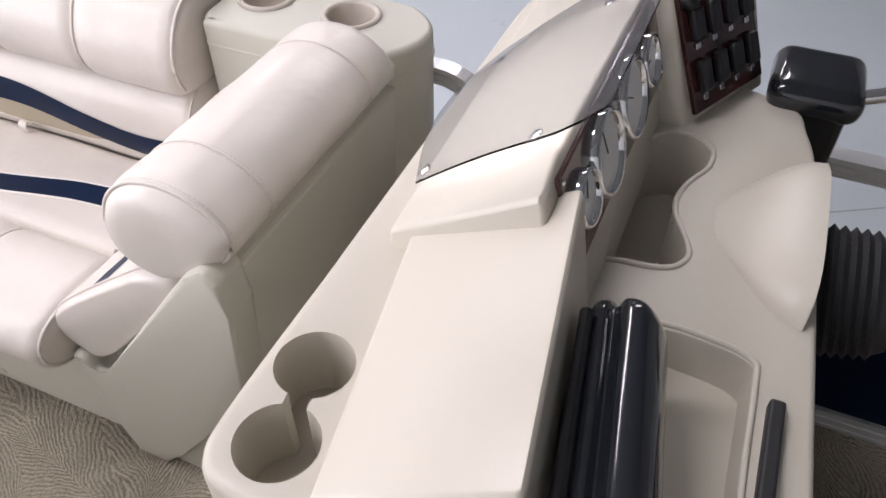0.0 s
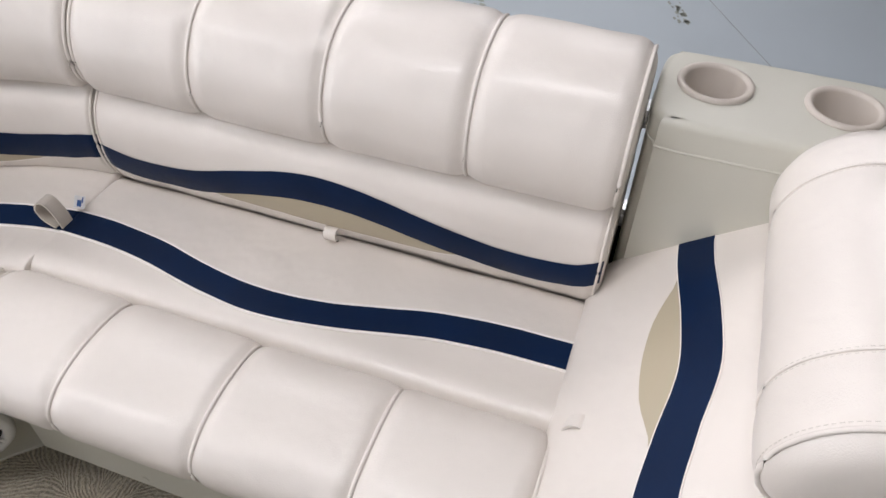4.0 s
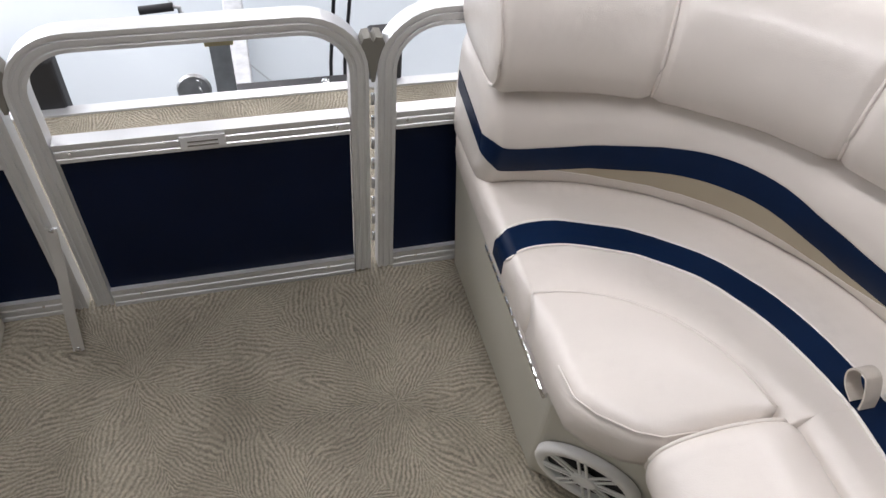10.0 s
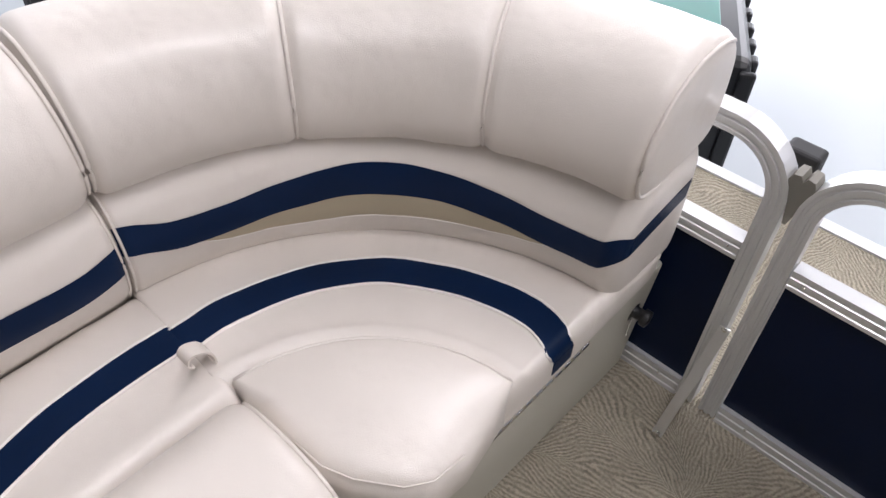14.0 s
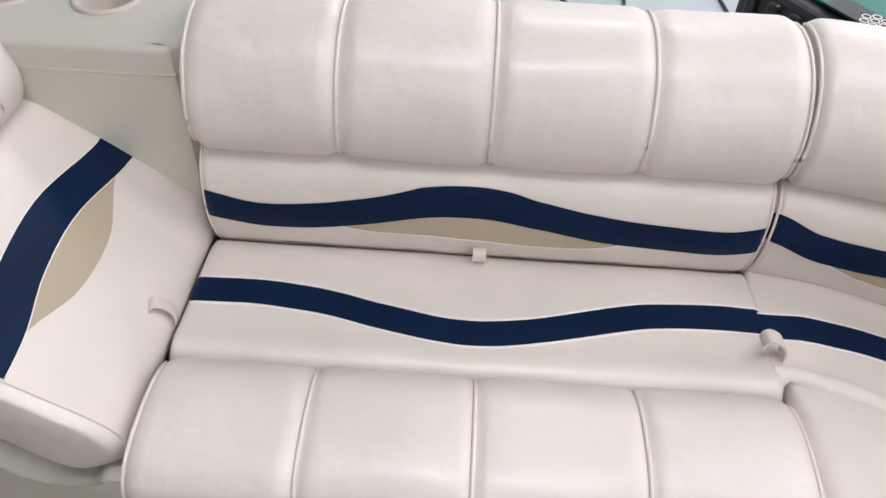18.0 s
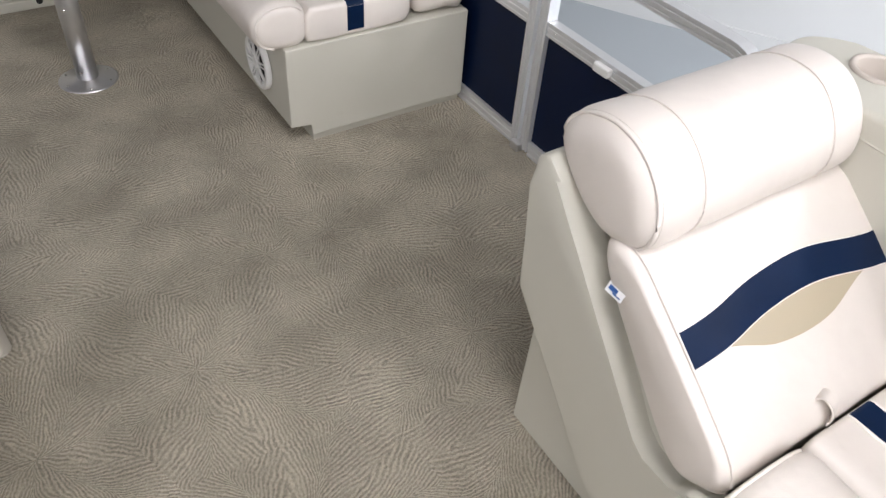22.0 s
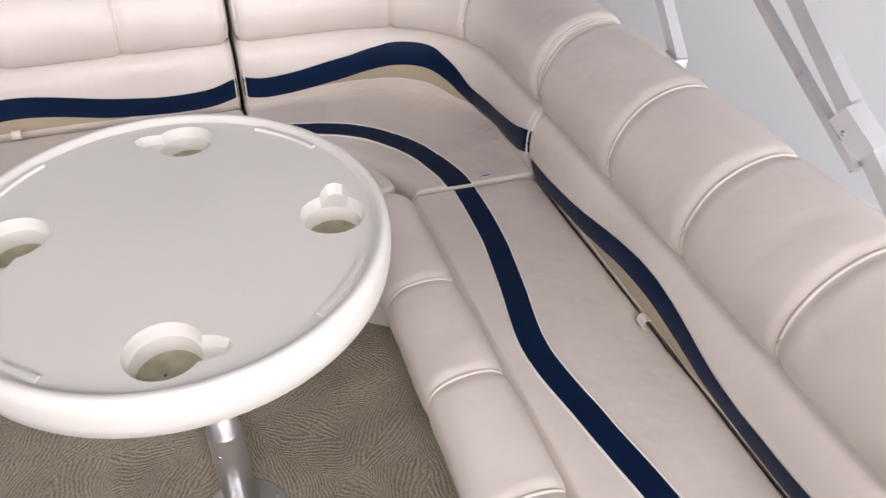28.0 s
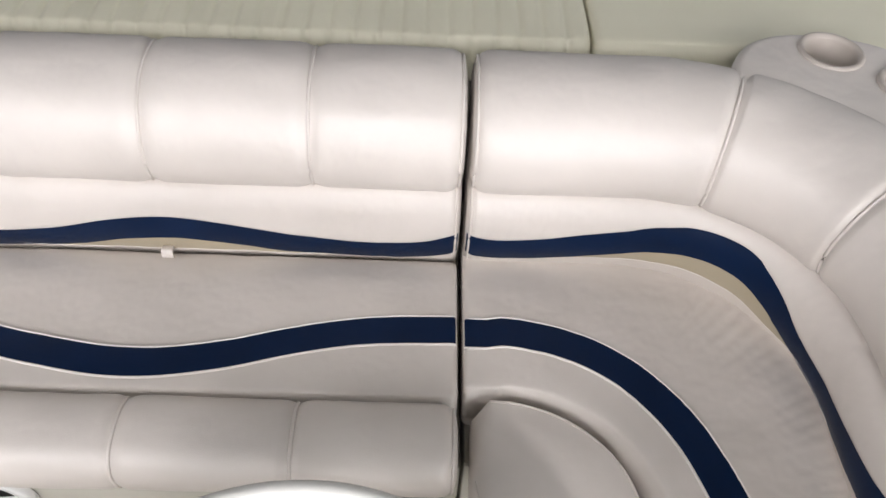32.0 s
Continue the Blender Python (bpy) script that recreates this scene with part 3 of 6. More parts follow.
def care_tag(parent, at, turn, tilt=0.0):
    """A small white woven tag with blue marks."""
    bm = box(-0.017, 0.017, -0.0006, 0.0006, -0.009, 0.009)
    m = pose(*at, tilt, 0, turn)
    bm.transform(m)
    t = part("tag", bm, LABELW, parent, "small white woven tag with blue marks")
    bm = box(-0.013, 0.004, -0.0010, -0.0004, -0.003, 0.004)
    bm2 = box(-0.003, 0.013, -0.0010, -0.0004, -0.0055, -0.0035)
    bm.transform(m), bm2.transform(m)
    part("mark", bm, BLUEINK, t)
    part("mark", bm2, BLUEINK, t)


def seat_unit(name, line, label, seams=(), group="", seat_line=None, curved=False, tongue=None, free=(), strap_turn=None, base=None, category="bench seat", seam=0.492, rear=0.226, wave=(), back_wave=(), stripe=0.0285, rise=0.0235):
    """An upholstered bench unit: seat, front roll, backrest and head roll, with navy wave, tan crescent and welts."""
    t = thing(name, label, category, group)
    sl = seat_line or line
    L, S = line.length, sl.length
    ends = lambda r, f: (f if 0 in free else r, f if 1 in free else r)
    seat = Cushion(sl, seat_section(0.06 if curved else rear, seam), round_end=ends(0.012, 0.035 if curved else 0.014), pucker=curved)
    so = seat.body("seat_cushion", VINYL, t)
    back = Cushion(line, BACK if curved else BACK_LOW, round_end=ends(0.024, 0.04))
    bo = back.body("backrest", VINYL, t)
    pil = Cushion(line, PILLOW, round_end=ends(0.034, 0.034), seams=seams, dip=0.007, width=0.015)
    po = pil.body("head_roll", VINYL, t)
    if tongue:
        ro = pad("front_cushion", tongue, 0.322, 0.434, [0.009] * 12 + [0.038] * (len(tongue) - 12), VINYL, t, 0.008)
        n = len(tongue)
        c = sum((Vector((x, y, 0)) for x, y in tongue), Vector()) / n
        seam_line = [Vector((x, y, 0)) for x, y in tongue[:12]]
        rim = [c + (p - c) * 0.985 + Vector((0, 0, 0.4325)) for p in seam_line]
        part("welt", tube(rim, ring(0.0026, 6)), VINYL, ro, smooth=True)
        front = [c + (Vector((x, y, 0)) - c) * 0.955 + Vector((0, 0, 0.4245)) for x, y in tongue[13:-1]]
        part("welt", tube(front, ring(0.0014, 6)), VINYL, ro, smooth=True)
        rollc = None
    else:
        rollc = Cushion(sl, roll_section(seam), round_end=0.032, seams=[s * S / L for s in seams], dip=0.006, width=0.012)
        ro = rollc.body("front_roll", VINYL, t)
    # navy band on the seat
    v0 = seat.at_vertex(4)
    q = lambda d: v0 + (d - 0.34)
    mid = lerp_curve([(f * S, d) for f, d in wave])
    lo, hi = (lambda u: q(mid(u) - stripe)), (lambda u: q(mid(u) + stripe))
    seat.band("navy_stripe", NAVY, so, lo, hi, 0.0 if 0 in free else 0.004, S if 1 in free else S - 0.004, label="navy vinyl stripe")
    us = [0.004] + list(np.linspace(0.014, S - 0.014, 44)) + [S - 0.004]
    seat.bead("piping", WELT, so, [(u, lo(u)) for u in us], 0.0026)
    seat.bead("piping", WELT, so, [(u, hi(u)) for u in us], 0.0026)
    # navy wave and tan crescent on the backrest
    c = lerp_curve([(f * L, d) for f, d in back_wave])
    a, b, deep = (0.14 * L, 0.86 * L, 0.046) if curved else (0.25 * L, 0.75 * L, 0.052)
    table = [(z, v_at(back, z, 3, 8)) for z in np.linspace(0.425, 0.60, 30)]
    zs, vs = [x[0] for x in table], [x[1] for x in table]
    at = lambda z: float(np.interp(z, zs, vs))
    lo, hi = (lambda u: at(c(u) - 0.0295)), (lambda u: at(c(u) + rise))
    back.band("navy_stripe", NAVY, bo, lo, hi, 0.0 if 0 in free else 0.004, L if 1 in free else L - 0.004, label="navy vinyl wave")
    low = lambda u: at(max(0.440, c(u) - 0.0295 - deep * max(0.0, math.sin(math.pi * (u - a) / (b - a))) ** 0.85))
    back.band("tan_crescent", TAN, bo, low, lo, a, b, lift=0.0009, label="tan vinyl crescent")
    us = np.linspace(a, b, 24)
    back.bead("piping", WELT, bo, [(u, low(u)) for u in us], 0.0012, 0.0004)
    # welts at the seams and the ends
    def line_at(cu, u, i, j, r, lift, parent, n=24):
        x0, x1 = cu.at_vertex(i), cu.at_vertex(j)
        cu.bead("welt", VINYL, parent, [(u, x0 + (x1 - x0) * k / n) for k in range(n + 1)], r, lift)
    for s in seams:
        line_at(pil, s, 4, 10, 0.0032, 0.0010, po)
        if rollc:
            line_at(rollc, s * S / L, 2, 9, 0.0032, 0.0008, ro)
    for e in (0.009, L - 0.009):
        loose = (e < 0.1 and 0 in free) or (e > 0.1 and 1 in free)
        line_at(pil, e, 4 if not loose else 2, 10, 0.0034, 0.0014, po)
        if not loose:
            line_at(back, e, 3, 8, 0.0026, 0.001, bo)
    if rollc:
        for e in (0.009, S - 0.009):
            line_at(rollc, e, 2, 9, 0.0032, 0.0012, ro)
    # the stripes turn round a free end
    for end in free:
        u = 0.0 if end == 0 else L
        d = -1 if end == 0 else 1
        out = (line(u)[0] - line(u - d * 0.01)[0]).normalized() * 0.0014
        def cap(cu, uu, v, owner, drop):
            n = 8
            p, q2 = cu.surf(uu, v(uu)[0]), cu.surf(uu, v(uu)[1])
            w = cu.line(uu)[1]
            verts, faces = [], []
            if drop:
                low_ = cu.mid.y - cu.half.y + cu.r[end] + 0.003
                rows = [(p, q2), (Vector((p.x, p.y, low_)), Vector((q2.x, q2.y, low_)))]
            else:
                f = Vector((w.x, w.y, 0)) * -((p - cu.line(uu)[0]).dot(w) - cu.mid.x + cu.half.x - cu.r[end] - 0.004)
                rows = [(p, q2), (p + f + Vector((0, 0, 0.022)), q2 + f + Vector((0, 0, 0.022)))]
            verts = [x + out for r in rows for x in r] + [x - out * 0.4 for r in rows for x in r]
            faces = [(0, 1, 3, 2), (4, 6, 7, 5), (0, 4, 5, 1), (2, 3, 7, 6), (0, 2, 6, 4), (1, 5, 7, 3)]
            mesh_object("navy_stripe", verts, faces, NAVY, owner, "navy vinyl stripe round the end", smooth=False)
        cap(back, u, lambda x: (lo(x), hi(x)), bo, False)
        us2 = 0.0 if end == 0 else S
        cap(seat, us2, lambda x: (q(mid(x) - stripe), q(mid(x) + stripe)), so, True)
    if strap_turn is not None:
        o, w = line(L / 2)
        strap(t, (o.x + w.x * 0.236, o.y + w.y * 0.236, 0.432), strap_turn)
    return t, seat, rollc, back, pil


def speaker(parent, at, normal, r=0.088, white=True):
    """A flush round loudspeaker: rim, dark cone, and for the white ones a spoked grille with a hub."""
    n = Vector(normal).normalized()
    m = Matrix.Translation(at) @ n.to_track_quat("Z", "Y").to_matrix().to_4x4()
    bm = lathe([(r, 0.0), (r, 0.010), (r * 0.94, 0.016), (r * 0.80, 0.016), (r * 0.77, 0.010), (r * 0.77, -0.004)], 40)
    bm.transform(m)
    sp = part("speaker", bm, WHITE if white else BLACK, parent, "round white loudspeaker with spoked grille" if white else "round black subwoofer with bare cone", smooth=True)
    bm = lathe([(r * 0.78, 0.004), (r * 0.72, 0.003), (r * 0.30, 0.0012), (r * 0.27, 0.002), (0.0, 0.003)], 32)
    bm.transform(m)
    part("cone", bm, FOAM, sp, smooth=True)
    if white:
        for i in range(8):
            for off in (-0.0062, 0.0062):
                bm = box(r * 0.16, r * 0.84, off - 0.0026, off + 0.0026, 0.0125, 0.0165, 0.001, 1)
                bm.transform(m @ Matrix.Rotation(i * math.pi / 4 + 0.2, 4, "Z"))
                part("spoke", bm, WHITE, sp)
        bm = lathe([(r * 0.24, 0.008), (r * 0.24, 0.018), (r * 0.19, 0.020), (r * 0.17, 0.017), (r * 0.08, 0.018), (0.0, 0.020)], 24)
        bm.transform(m)
        part("hub", bm, WHITE, sp, smooth=True)
    else:
        bm = lathe([(r * 0.97, 0.016), (r * 0.93, 0.020), (r * 0.84, 0.018), (r * 0.80, 0.012)], 40)
        bm.transform(m)
        part("surround", bm, RUBBER, sp, smooth=True)
    return sp


def text_mesh(body, size):
    """Letters of the built-in font as a flat bmesh, centred."""
    cu = bpy.data.curves.new("letters", "FONT")
    cu.body, cu.size, cu.align_x, cu.align_y = body, size, "CENTER", "CENTER"
    ob = bpy.data.objects.new("letters", cu)
    bm = bmesh.new()
    me = bpy.data.meshes.new_from_object(ob)
    bm.from_mesh(me)
    bpy.data.objects.remove(ob)
    return bm


def screw(parent, at, normal, r=0.004, name="screw"):
    n = Vector(normal).normalized()
    bm = lathe([(r, 0.0), (r * 0.9, 0.0014), (0.0, 0.0022)], 10, at, n)
    return part(name, bm, CHROME, parent, smooth=True)


# ---------------------------------------------------------------- the showroom, set at thirty degrees to the boat
ROOM = Matrix.Rotation(radians(30), 4, "Z")


def plain(name, bm, material, label, category="setting", smooth=False, room=True):
    if room:
        bm.transform(ROOM)
    return tagged(part(name, bm, material, None, smooth=smooth), label, category, kind="structure")


A0, A1, B0, B1 = -5.5, 7.5, -9.5, 9.0
plain("floor", box(A0, A1, B0, B1, FLOOR_Z - 0.1, FLOOR_Z), EPOXY, "pale blue-grey painted concrete showroom floor, scuffed")
# ceiling colour is held dark to lower the bounced light
plain("ceiling", box(A0, A1, B0, B1, CEIL_Z, CEIL_Z + 0.1), CEILING, "grey showroom ceiling with strip lights, kept dark to lower bounced light")
plain("wall_port", box(A0 - 0.2, A0, B0, B1, FLOOR_Z, CEIL_Z), WALL, "plain white painted showroom wall")
# two closing walls out of view, kept grey to cut bounced light
plain("wall_starboard", box(A1, A1 + 0.2, B0, B1, FLOOR_Z, CEIL_Z), GREYWALL, "unseen showroom wall, grey to cut bounced light")
plain("wall_stern", box(A0, A1, B0 - 0.2, B0, FLOOR_Z, CEIL_Z), GREYWALL, "unseen showroom wall, grey to cut bounced light")
plain("wall_bow_left", box(A0, -3.6, B1, B1 + 0.2, FLOOR_Z, CEIL_Z), WALL, "white wall beside the open bay door")
plain("wall_bow_right", box(4.4, A1, B1, B1 + 0.2, FLOOR_Z, CEIL_Z), WALL, "white wall beside the open bay door")
plain("wall_bow_lintel", box(-3.6, 4.4, B1, B1 + 0.2, 2.9, CEIL_Z), WALL, "white wall over the open bay door")
plain("ground", box(-14, 14, B1 + 0.2, B1 + 30, FLOOR_Z - 0.1, FLOOR_Z - 0.01), EPOXY, "pale concrete yard outside the bay door")
plain("baseboard", box(A0, A0 + 0.012, B0, B1, FLOOR_Z, FLOOR_Z + 0.10), WALL, "white skirting along the wall")
for jb in (-8.5, -4.0, 0.5, 5.0):
    plain("floor_joint", box(A0, A1, jb - 0.004, jb + 0.004, FLOOR_Z - 0.02, FLOOR_Z + 0.0015), JOINT, "thin saw-cut joint in the concrete floor", "joint")
for ja in (-3.4, 1.12, 5.6):
    plain("floor_joint", box(ja - 0.004, ja + 0.004, B0, B1, FLOOR_Z - 0.02, FLOOR_Z + 0.0012), JOINT, "thin saw-cut joint in the concrete floor", "joint")
# daylight through an assumed bay door, unseen, for the light from the bow
day = bpy.data.lights.new("bay_door_daylight", "AREA")
day.shape, day.size, day.size_y, day.energy, day.color = "RECTANGLE", 7.8, 3.6, DOOR_W, (0.93, 0.97, 1.0)
dl = new("bay_door_daylight", day)
dl.matrix_world = ROOM @ look((0.4, B1 + 0.1, 1.05), (0.4, 0, 0.6))
LAMP = glow("tube_glow", (0.97, 0.98, 1.0), 8)
# strips out of view, placed and added by the light they throw
ROWS = {-3.6: (1.7, 4.3, 6.9), -0.4: (-0.9, 1.7, 4.3, 6.9), 2.8: (-3.6, -0.9, 1.7, 4.3, 6.9), 6.0: (-3.6, -0.9, 1.7, 4.3, 6.9)}
for la_ in ROWS:
    for lb_ in ROWS[la_]:
        t = thing("ceiling_light", "white strip light with glowing diffuser on the ceiling", "lamp", "ceiling strip lights")
        t.matrix_world = ROOM @ Matrix.Translation((la_, lb_, CEIL_Z))
        part("housing", box(-0.17, 0.17, -0.75, 0.75, -0.06, -0.004, 0.01), WHITE, t)
        part("diffuser", box(-0.15, 0.15, -0.73, 0.73, -0.085, -0.061, 0.008), LAMP, t)
        la = bpy.data.lights.new("strip", "AREA")
        la.shape, la.size, la.size_y, la.energy, la.color = "RECTANGLE", 0.3, 1.45, STRIP_W, (1.0, 0.985, 0.965)
        lo = new("strip", la)
        lo.matrix_world = ROOM @ Matrix.Translation((la_, lb_, CEIL_Z - 0.09))

# ---------------------------------------------------------------- the deck and its fence
FX = 1.22


def outline_slab(pts, z0, z1):
    return prism(pts, "z", z0, z1)


bow = [(1.30, 0.10)] + [(1.30 - 0.35 * (1 - math.cos(a)), 0.34 + 0.36 * math.sin(a)) for a in np.linspace(0.1, math.pi / 2, 7)]
bow += [(x, 0.70 + 0.012 * (1 - (x / 0.95) ** 2)) for x in (0.6, 0.3, 0, -0.3, -0.6)]
bow += [(-x, y) for x, y in bow[7:0:-1]] + [(-1.30, 0.10)]
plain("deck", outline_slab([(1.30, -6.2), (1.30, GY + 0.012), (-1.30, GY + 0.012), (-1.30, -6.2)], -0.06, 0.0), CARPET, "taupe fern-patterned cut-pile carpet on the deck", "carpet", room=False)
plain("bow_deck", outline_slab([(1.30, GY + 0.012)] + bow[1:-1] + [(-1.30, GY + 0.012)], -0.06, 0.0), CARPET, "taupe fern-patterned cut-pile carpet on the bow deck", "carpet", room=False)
trim_line = [(x, y + 0.018, -0.012) for x, y in bow]
plain("deck_edge_trim", tube(trim_line, [(-0.022, -0.05), (0.022, -0.05), (0.022, 0.012), (0.016, 0.018), (-0.022, 0.018)]), ALUW, "bright aluminium edge trim round the bow deck", "trim", room=False)
for sx in (1, -1):
    plain("deck_edge_trim", box(*sorted((sx * 1.302, sx * 1.335)), -6.2, 0.12, -0.06, 0.012, 0.004), ALUW, "bright aluminium edge trim along the deck", "trim", room=False)
    t = thing("pontoon", "brushed aluminium pontoon tube under the deck", "pontoon", "pontoons", (sx * 0.85, 0, -0.40))
    part("tube", lathe([(0.0, 0.0), (0.10, 0.12), (0.22, 0.45), (0.29, 0.85), (0.29, 7.0), (0.0, 7.1)], 28, (0, 0.75, 0), (0, -1, 0)), ALU, t, smooth=True)
    part("riser", box(-0.05, 0.05, -6.2, 0.0, 0.28, 0.34), ALU, t)

PANEL_T, RAIL_T = 0.402, 0.638


def grooved(w, h):
    """A grooved tube section, half width w and half height h."""
    return [(-w, -h), (w, -h), (w, -h * 0.62), (w * 0.84, -h * 0.54), (w * 0.84, -h * 0.30), (w, -h * 0.22), (w, h * 0.22), (w * 0.84, h * 0.30), (w * 0.84, h * 0.54), (w, h * 0.62), (w, h), (-w, h), (-w, h * 0.62), (-w * 0.84, h * 0.54), (-w * 0.84, h * 0.30), (-w, h * 0.22), (-w, -h * 0.22), (-w * 0.84, -h * 0.30), (-w * 0.84, -h * 0.54), (-w, -h * 0.62)]


def fence_bay(name, p, q, label, group, hoop=(True, True), r=0.10):
    """A fence bay from p to q: hooped tube, mid rail, bottom rail, posts and a navy sheet."""
    a, b = Vector((p[0], p[1], 0)), Vector((q[0], q[1], 0))
    d = (b - a).normalized()
    n = Vector((-d.y, d.x, 0))
    t = thing(name, label, "gate" if "gate" in name else "fence", group)
    up = Vector((0, 0, 1))
    line = []
    if hoop[0]:
        line += [a + up * 0.012]
        line += [a + d * (r - r * math.cos(x)) + up * (RAIL_T - r + r * math.sin(x)) for x in np.linspace(0, math.pi / 2, 10)]
    else:
        line += [a + up * RAIL_T]
    if hoop[1]:
        line += [b - d * (r - r * math.cos(x)) + up * (RAIL_T - r + r * math.sin(x)) for x in np.linspace(math.pi / 2, 0, 10)]
        line += [b + up * 0.012]
    else:
        line += [b + up * RAIL_T]
    part("top_rail", tube(line, [(y, x) for x, y in grooved(0.018, 0.017)], up=n), ALUW, t)
    off = 0.019
    part("mid_rail", tube([a + d * off + up * (PANEL_T + 0.020), b - d * off + up * (PANEL_T + 0.020)], grooved(0.015, 0.020)), ALUW, t)
    part("bottom_rail", tube([a + d * off + up * 0.026, b - d * off + up * 0.026], grooved(0.015, 0.025)), ALUW, t)
    for hp, end in zip(hoop, (a, b)):
        if not hp:
            part("post", tube([end, end + up * (RAIL_T - 0.018)], grooved(0.016, 0.016), up=n), ALUW, t)
    w = n * 0.004
    c = [a + d * off - w + up * 0.050, b - d * off - w + up * 0.050, b - d * off - w + up * (PANEL_T + 0.002), a + d * off - w + up * (PANEL_T + 0.002)]
    verts = c + [x + 2 * w for x in c]
    mesh_object("panel", verts, [(0, 1, 2, 3), (7, 6, 5, 4)] + [(i, (i + 1) % 4, 4 + (i + 1) % 4, 4 + i) for i in range(4)], PANEL, t, "glossy navy sheet panel", smooth=False)
    inner = -n if (a + b).dot(n) > 0 else n
    for f in (0.14, 0.86):
        screw(t, a + (b - a) * f + inner * 0.0155 + up * 0.034, inner, 0.0035)
    for f in (0.08, 0.92):
        screw(t, a + (b - a) * f + inner * 0.0155 + up * (PANEL_T + 0.020), inner, 0.003)
    return t


gate = fence_bay("bow_gate", (-0.302, GY), (0.250, GY), "hooped aluminium bow gate with navy panel, closed", "fence bays")
fence_bay("fence", (-0.82, GY), (-0.352, GY), "aluminium bow fence bay with navy panel", "fence bays", (False, True))
fence_bay("fence", (0.300, GY), (0.80, GY), "aluminium bow fence bay with navy panel", "fence bays", (True, False))
fence_bay("fence", (-FX, -0.42), (-0.83, GY), "aluminium corner fence bay with navy panel", "fence bays", (False, False))
fence_bay("fence", (0.81, GY), (FX, -0.42), "aluminium corner fence bay with navy panel", "fence bays", (False, False))
fence_bay("fence", (FX, -0.43), (FX, -2.135), "aluminium side fence bay with navy panel", "fence bays", (False, True))
fence_bay("fence", (FX, -2.185), (FX, -3.6), "aluminium side fence bay with navy panel", "fence bays", (True, False))
fence_bay("fence", (FX, -3.61), (FX, -5.2), "aluminium side fence bay with navy panel", "fence bays", (False, False))
fence_bay("fence", (-FX, -2.14), (-FX, -0.43), "aluminium side fence bay with navy panel", "fence bays", (True, False))
sgate = fence_bay("side_gate", (-FX, -2.868), (-FX, -2.19), "hooped aluminium side gate with navy panel, closed", "fence bays")
fence_bay("fence", (-FX, -5.2), (-FX, -2.918), "aluminium side fence bay with navy panel", "fence bays", (False, True))
# rubber bumpers between the hoops, latch plates, hinge and swing arm
BUMP = mat("grey_bumper", (0.20, 0.19, 0.165), 0.6)
def bumper(parent, x, y, along):
    w = [(-0.021, 0.612), (-0.016, 0.624), (-0.005, 0.626), (0.0, 0.616), (0.005, 0.626), (0.016, 0.624), (0.021, 0.612), (0.009, 0.575), (0.003, 0.535), (-0.003, 0.535), (-0.009, 0.575)]
    if along == "x":
        bm = prism([(x + a, z - 0.02) for a, z in w], "y", y - 0.016, y + 0.016)
    else:
        bm = prism([(y + a, z - 0.02) for a, z in w], "x", x - 0.016, x + 0.016)
    part("bumper", bm, BUMP, parent, "grey rubber bumper")
bumper(gate, -0.327, GY, "x"), bumper(gate, 0.275, GY, "x")
bumper(sgate, -FX, -2.893, "y"), bumper(sgate, -FX, -2.165, "y")
part("latch_plate", box(-0.075, 0.005, GY - 0.0185, GY - 0.015, PANEL_T + 0.006, PANEL_T + 0.034, 0.001), LABELW, gate, "small aluminium maker's plate")
for k in (-0.006, 0.003):
    part("plate_print", box(-0.062, -0.008, GY - 0.0192, GY - 0.0183, PANEL_T + 0.02 + k - 0.002, PANEL_T + 0.02 + k + 0.001), BUMP, gate)
part("latch", box(-FX + 0.014, -FX + 0.034, -2.64, -2.585, PANEL_T + 0.008, PANEL_T + 0.032, 0.004), WHITE, sgate, "white gate latch")
for k in range(9):
    part("hinge_knuckle", lathe([(0.0, 0.0), (0.0038, 0.0), (0.0038, 0.024), (0.0, 0.024)], 10, (0.2745, GY - 0.012, 0.10 + k * 0.052)), ALU if k % 2 else CHROME, gate, smooth=True)
arm = [(-0.335, GY - 0.026, 0.262), (-0.337, GY - 0.055, 0.19), (-0.343, GY - 0.10, 0.09), (-0.346, GY - 0.128, 0.016)]
part("swing_arm", tube(arm, [(-0.010, -0.0025), (0.010, -0.0025), (0.010, 0.0025), (-0.010, 0.0025)], up=(0, 1, 0.3)), ALU, gate, "flat aluminium gate stay hanging down")
screw(gate, (-0.335, GY - 0.029, 0.258), (0, -1, 0.3), 0.006)
screw(gate, (-0.346, GY - 0.131, 0.022), (0, -1, 0.4), 0.006)
part("hinge_foot", box(-FX - 0.02, -FX + 0.035, -2.915, -2.875, 0.0, 0.03, 0.006), ALU, sgate)

# ---------------------------------------------------------------- the forward seats
YA, YB = -1.632, -0.712
BENCH_WAVE = {1: [(0, 0.360), (0.13, 0.362), (0.24, 0.373), (0.35, 0.397), (0.47, 0.420), (0.57, 0.426), (0.68, 0.412), (0.80, 0.387), (0.90, 0.376), (1, 0.375)],
              -1: [(0, 0.360), (0.13, 0.358), (0.24, 0.371), (0.34, 0.394), (0.43, 0.411), (0.51, 0.415), (0.60, 0.402), (0.70, 0.378), (0.80, 0.356), (0.92, 0.349), (1, 0.351)]}
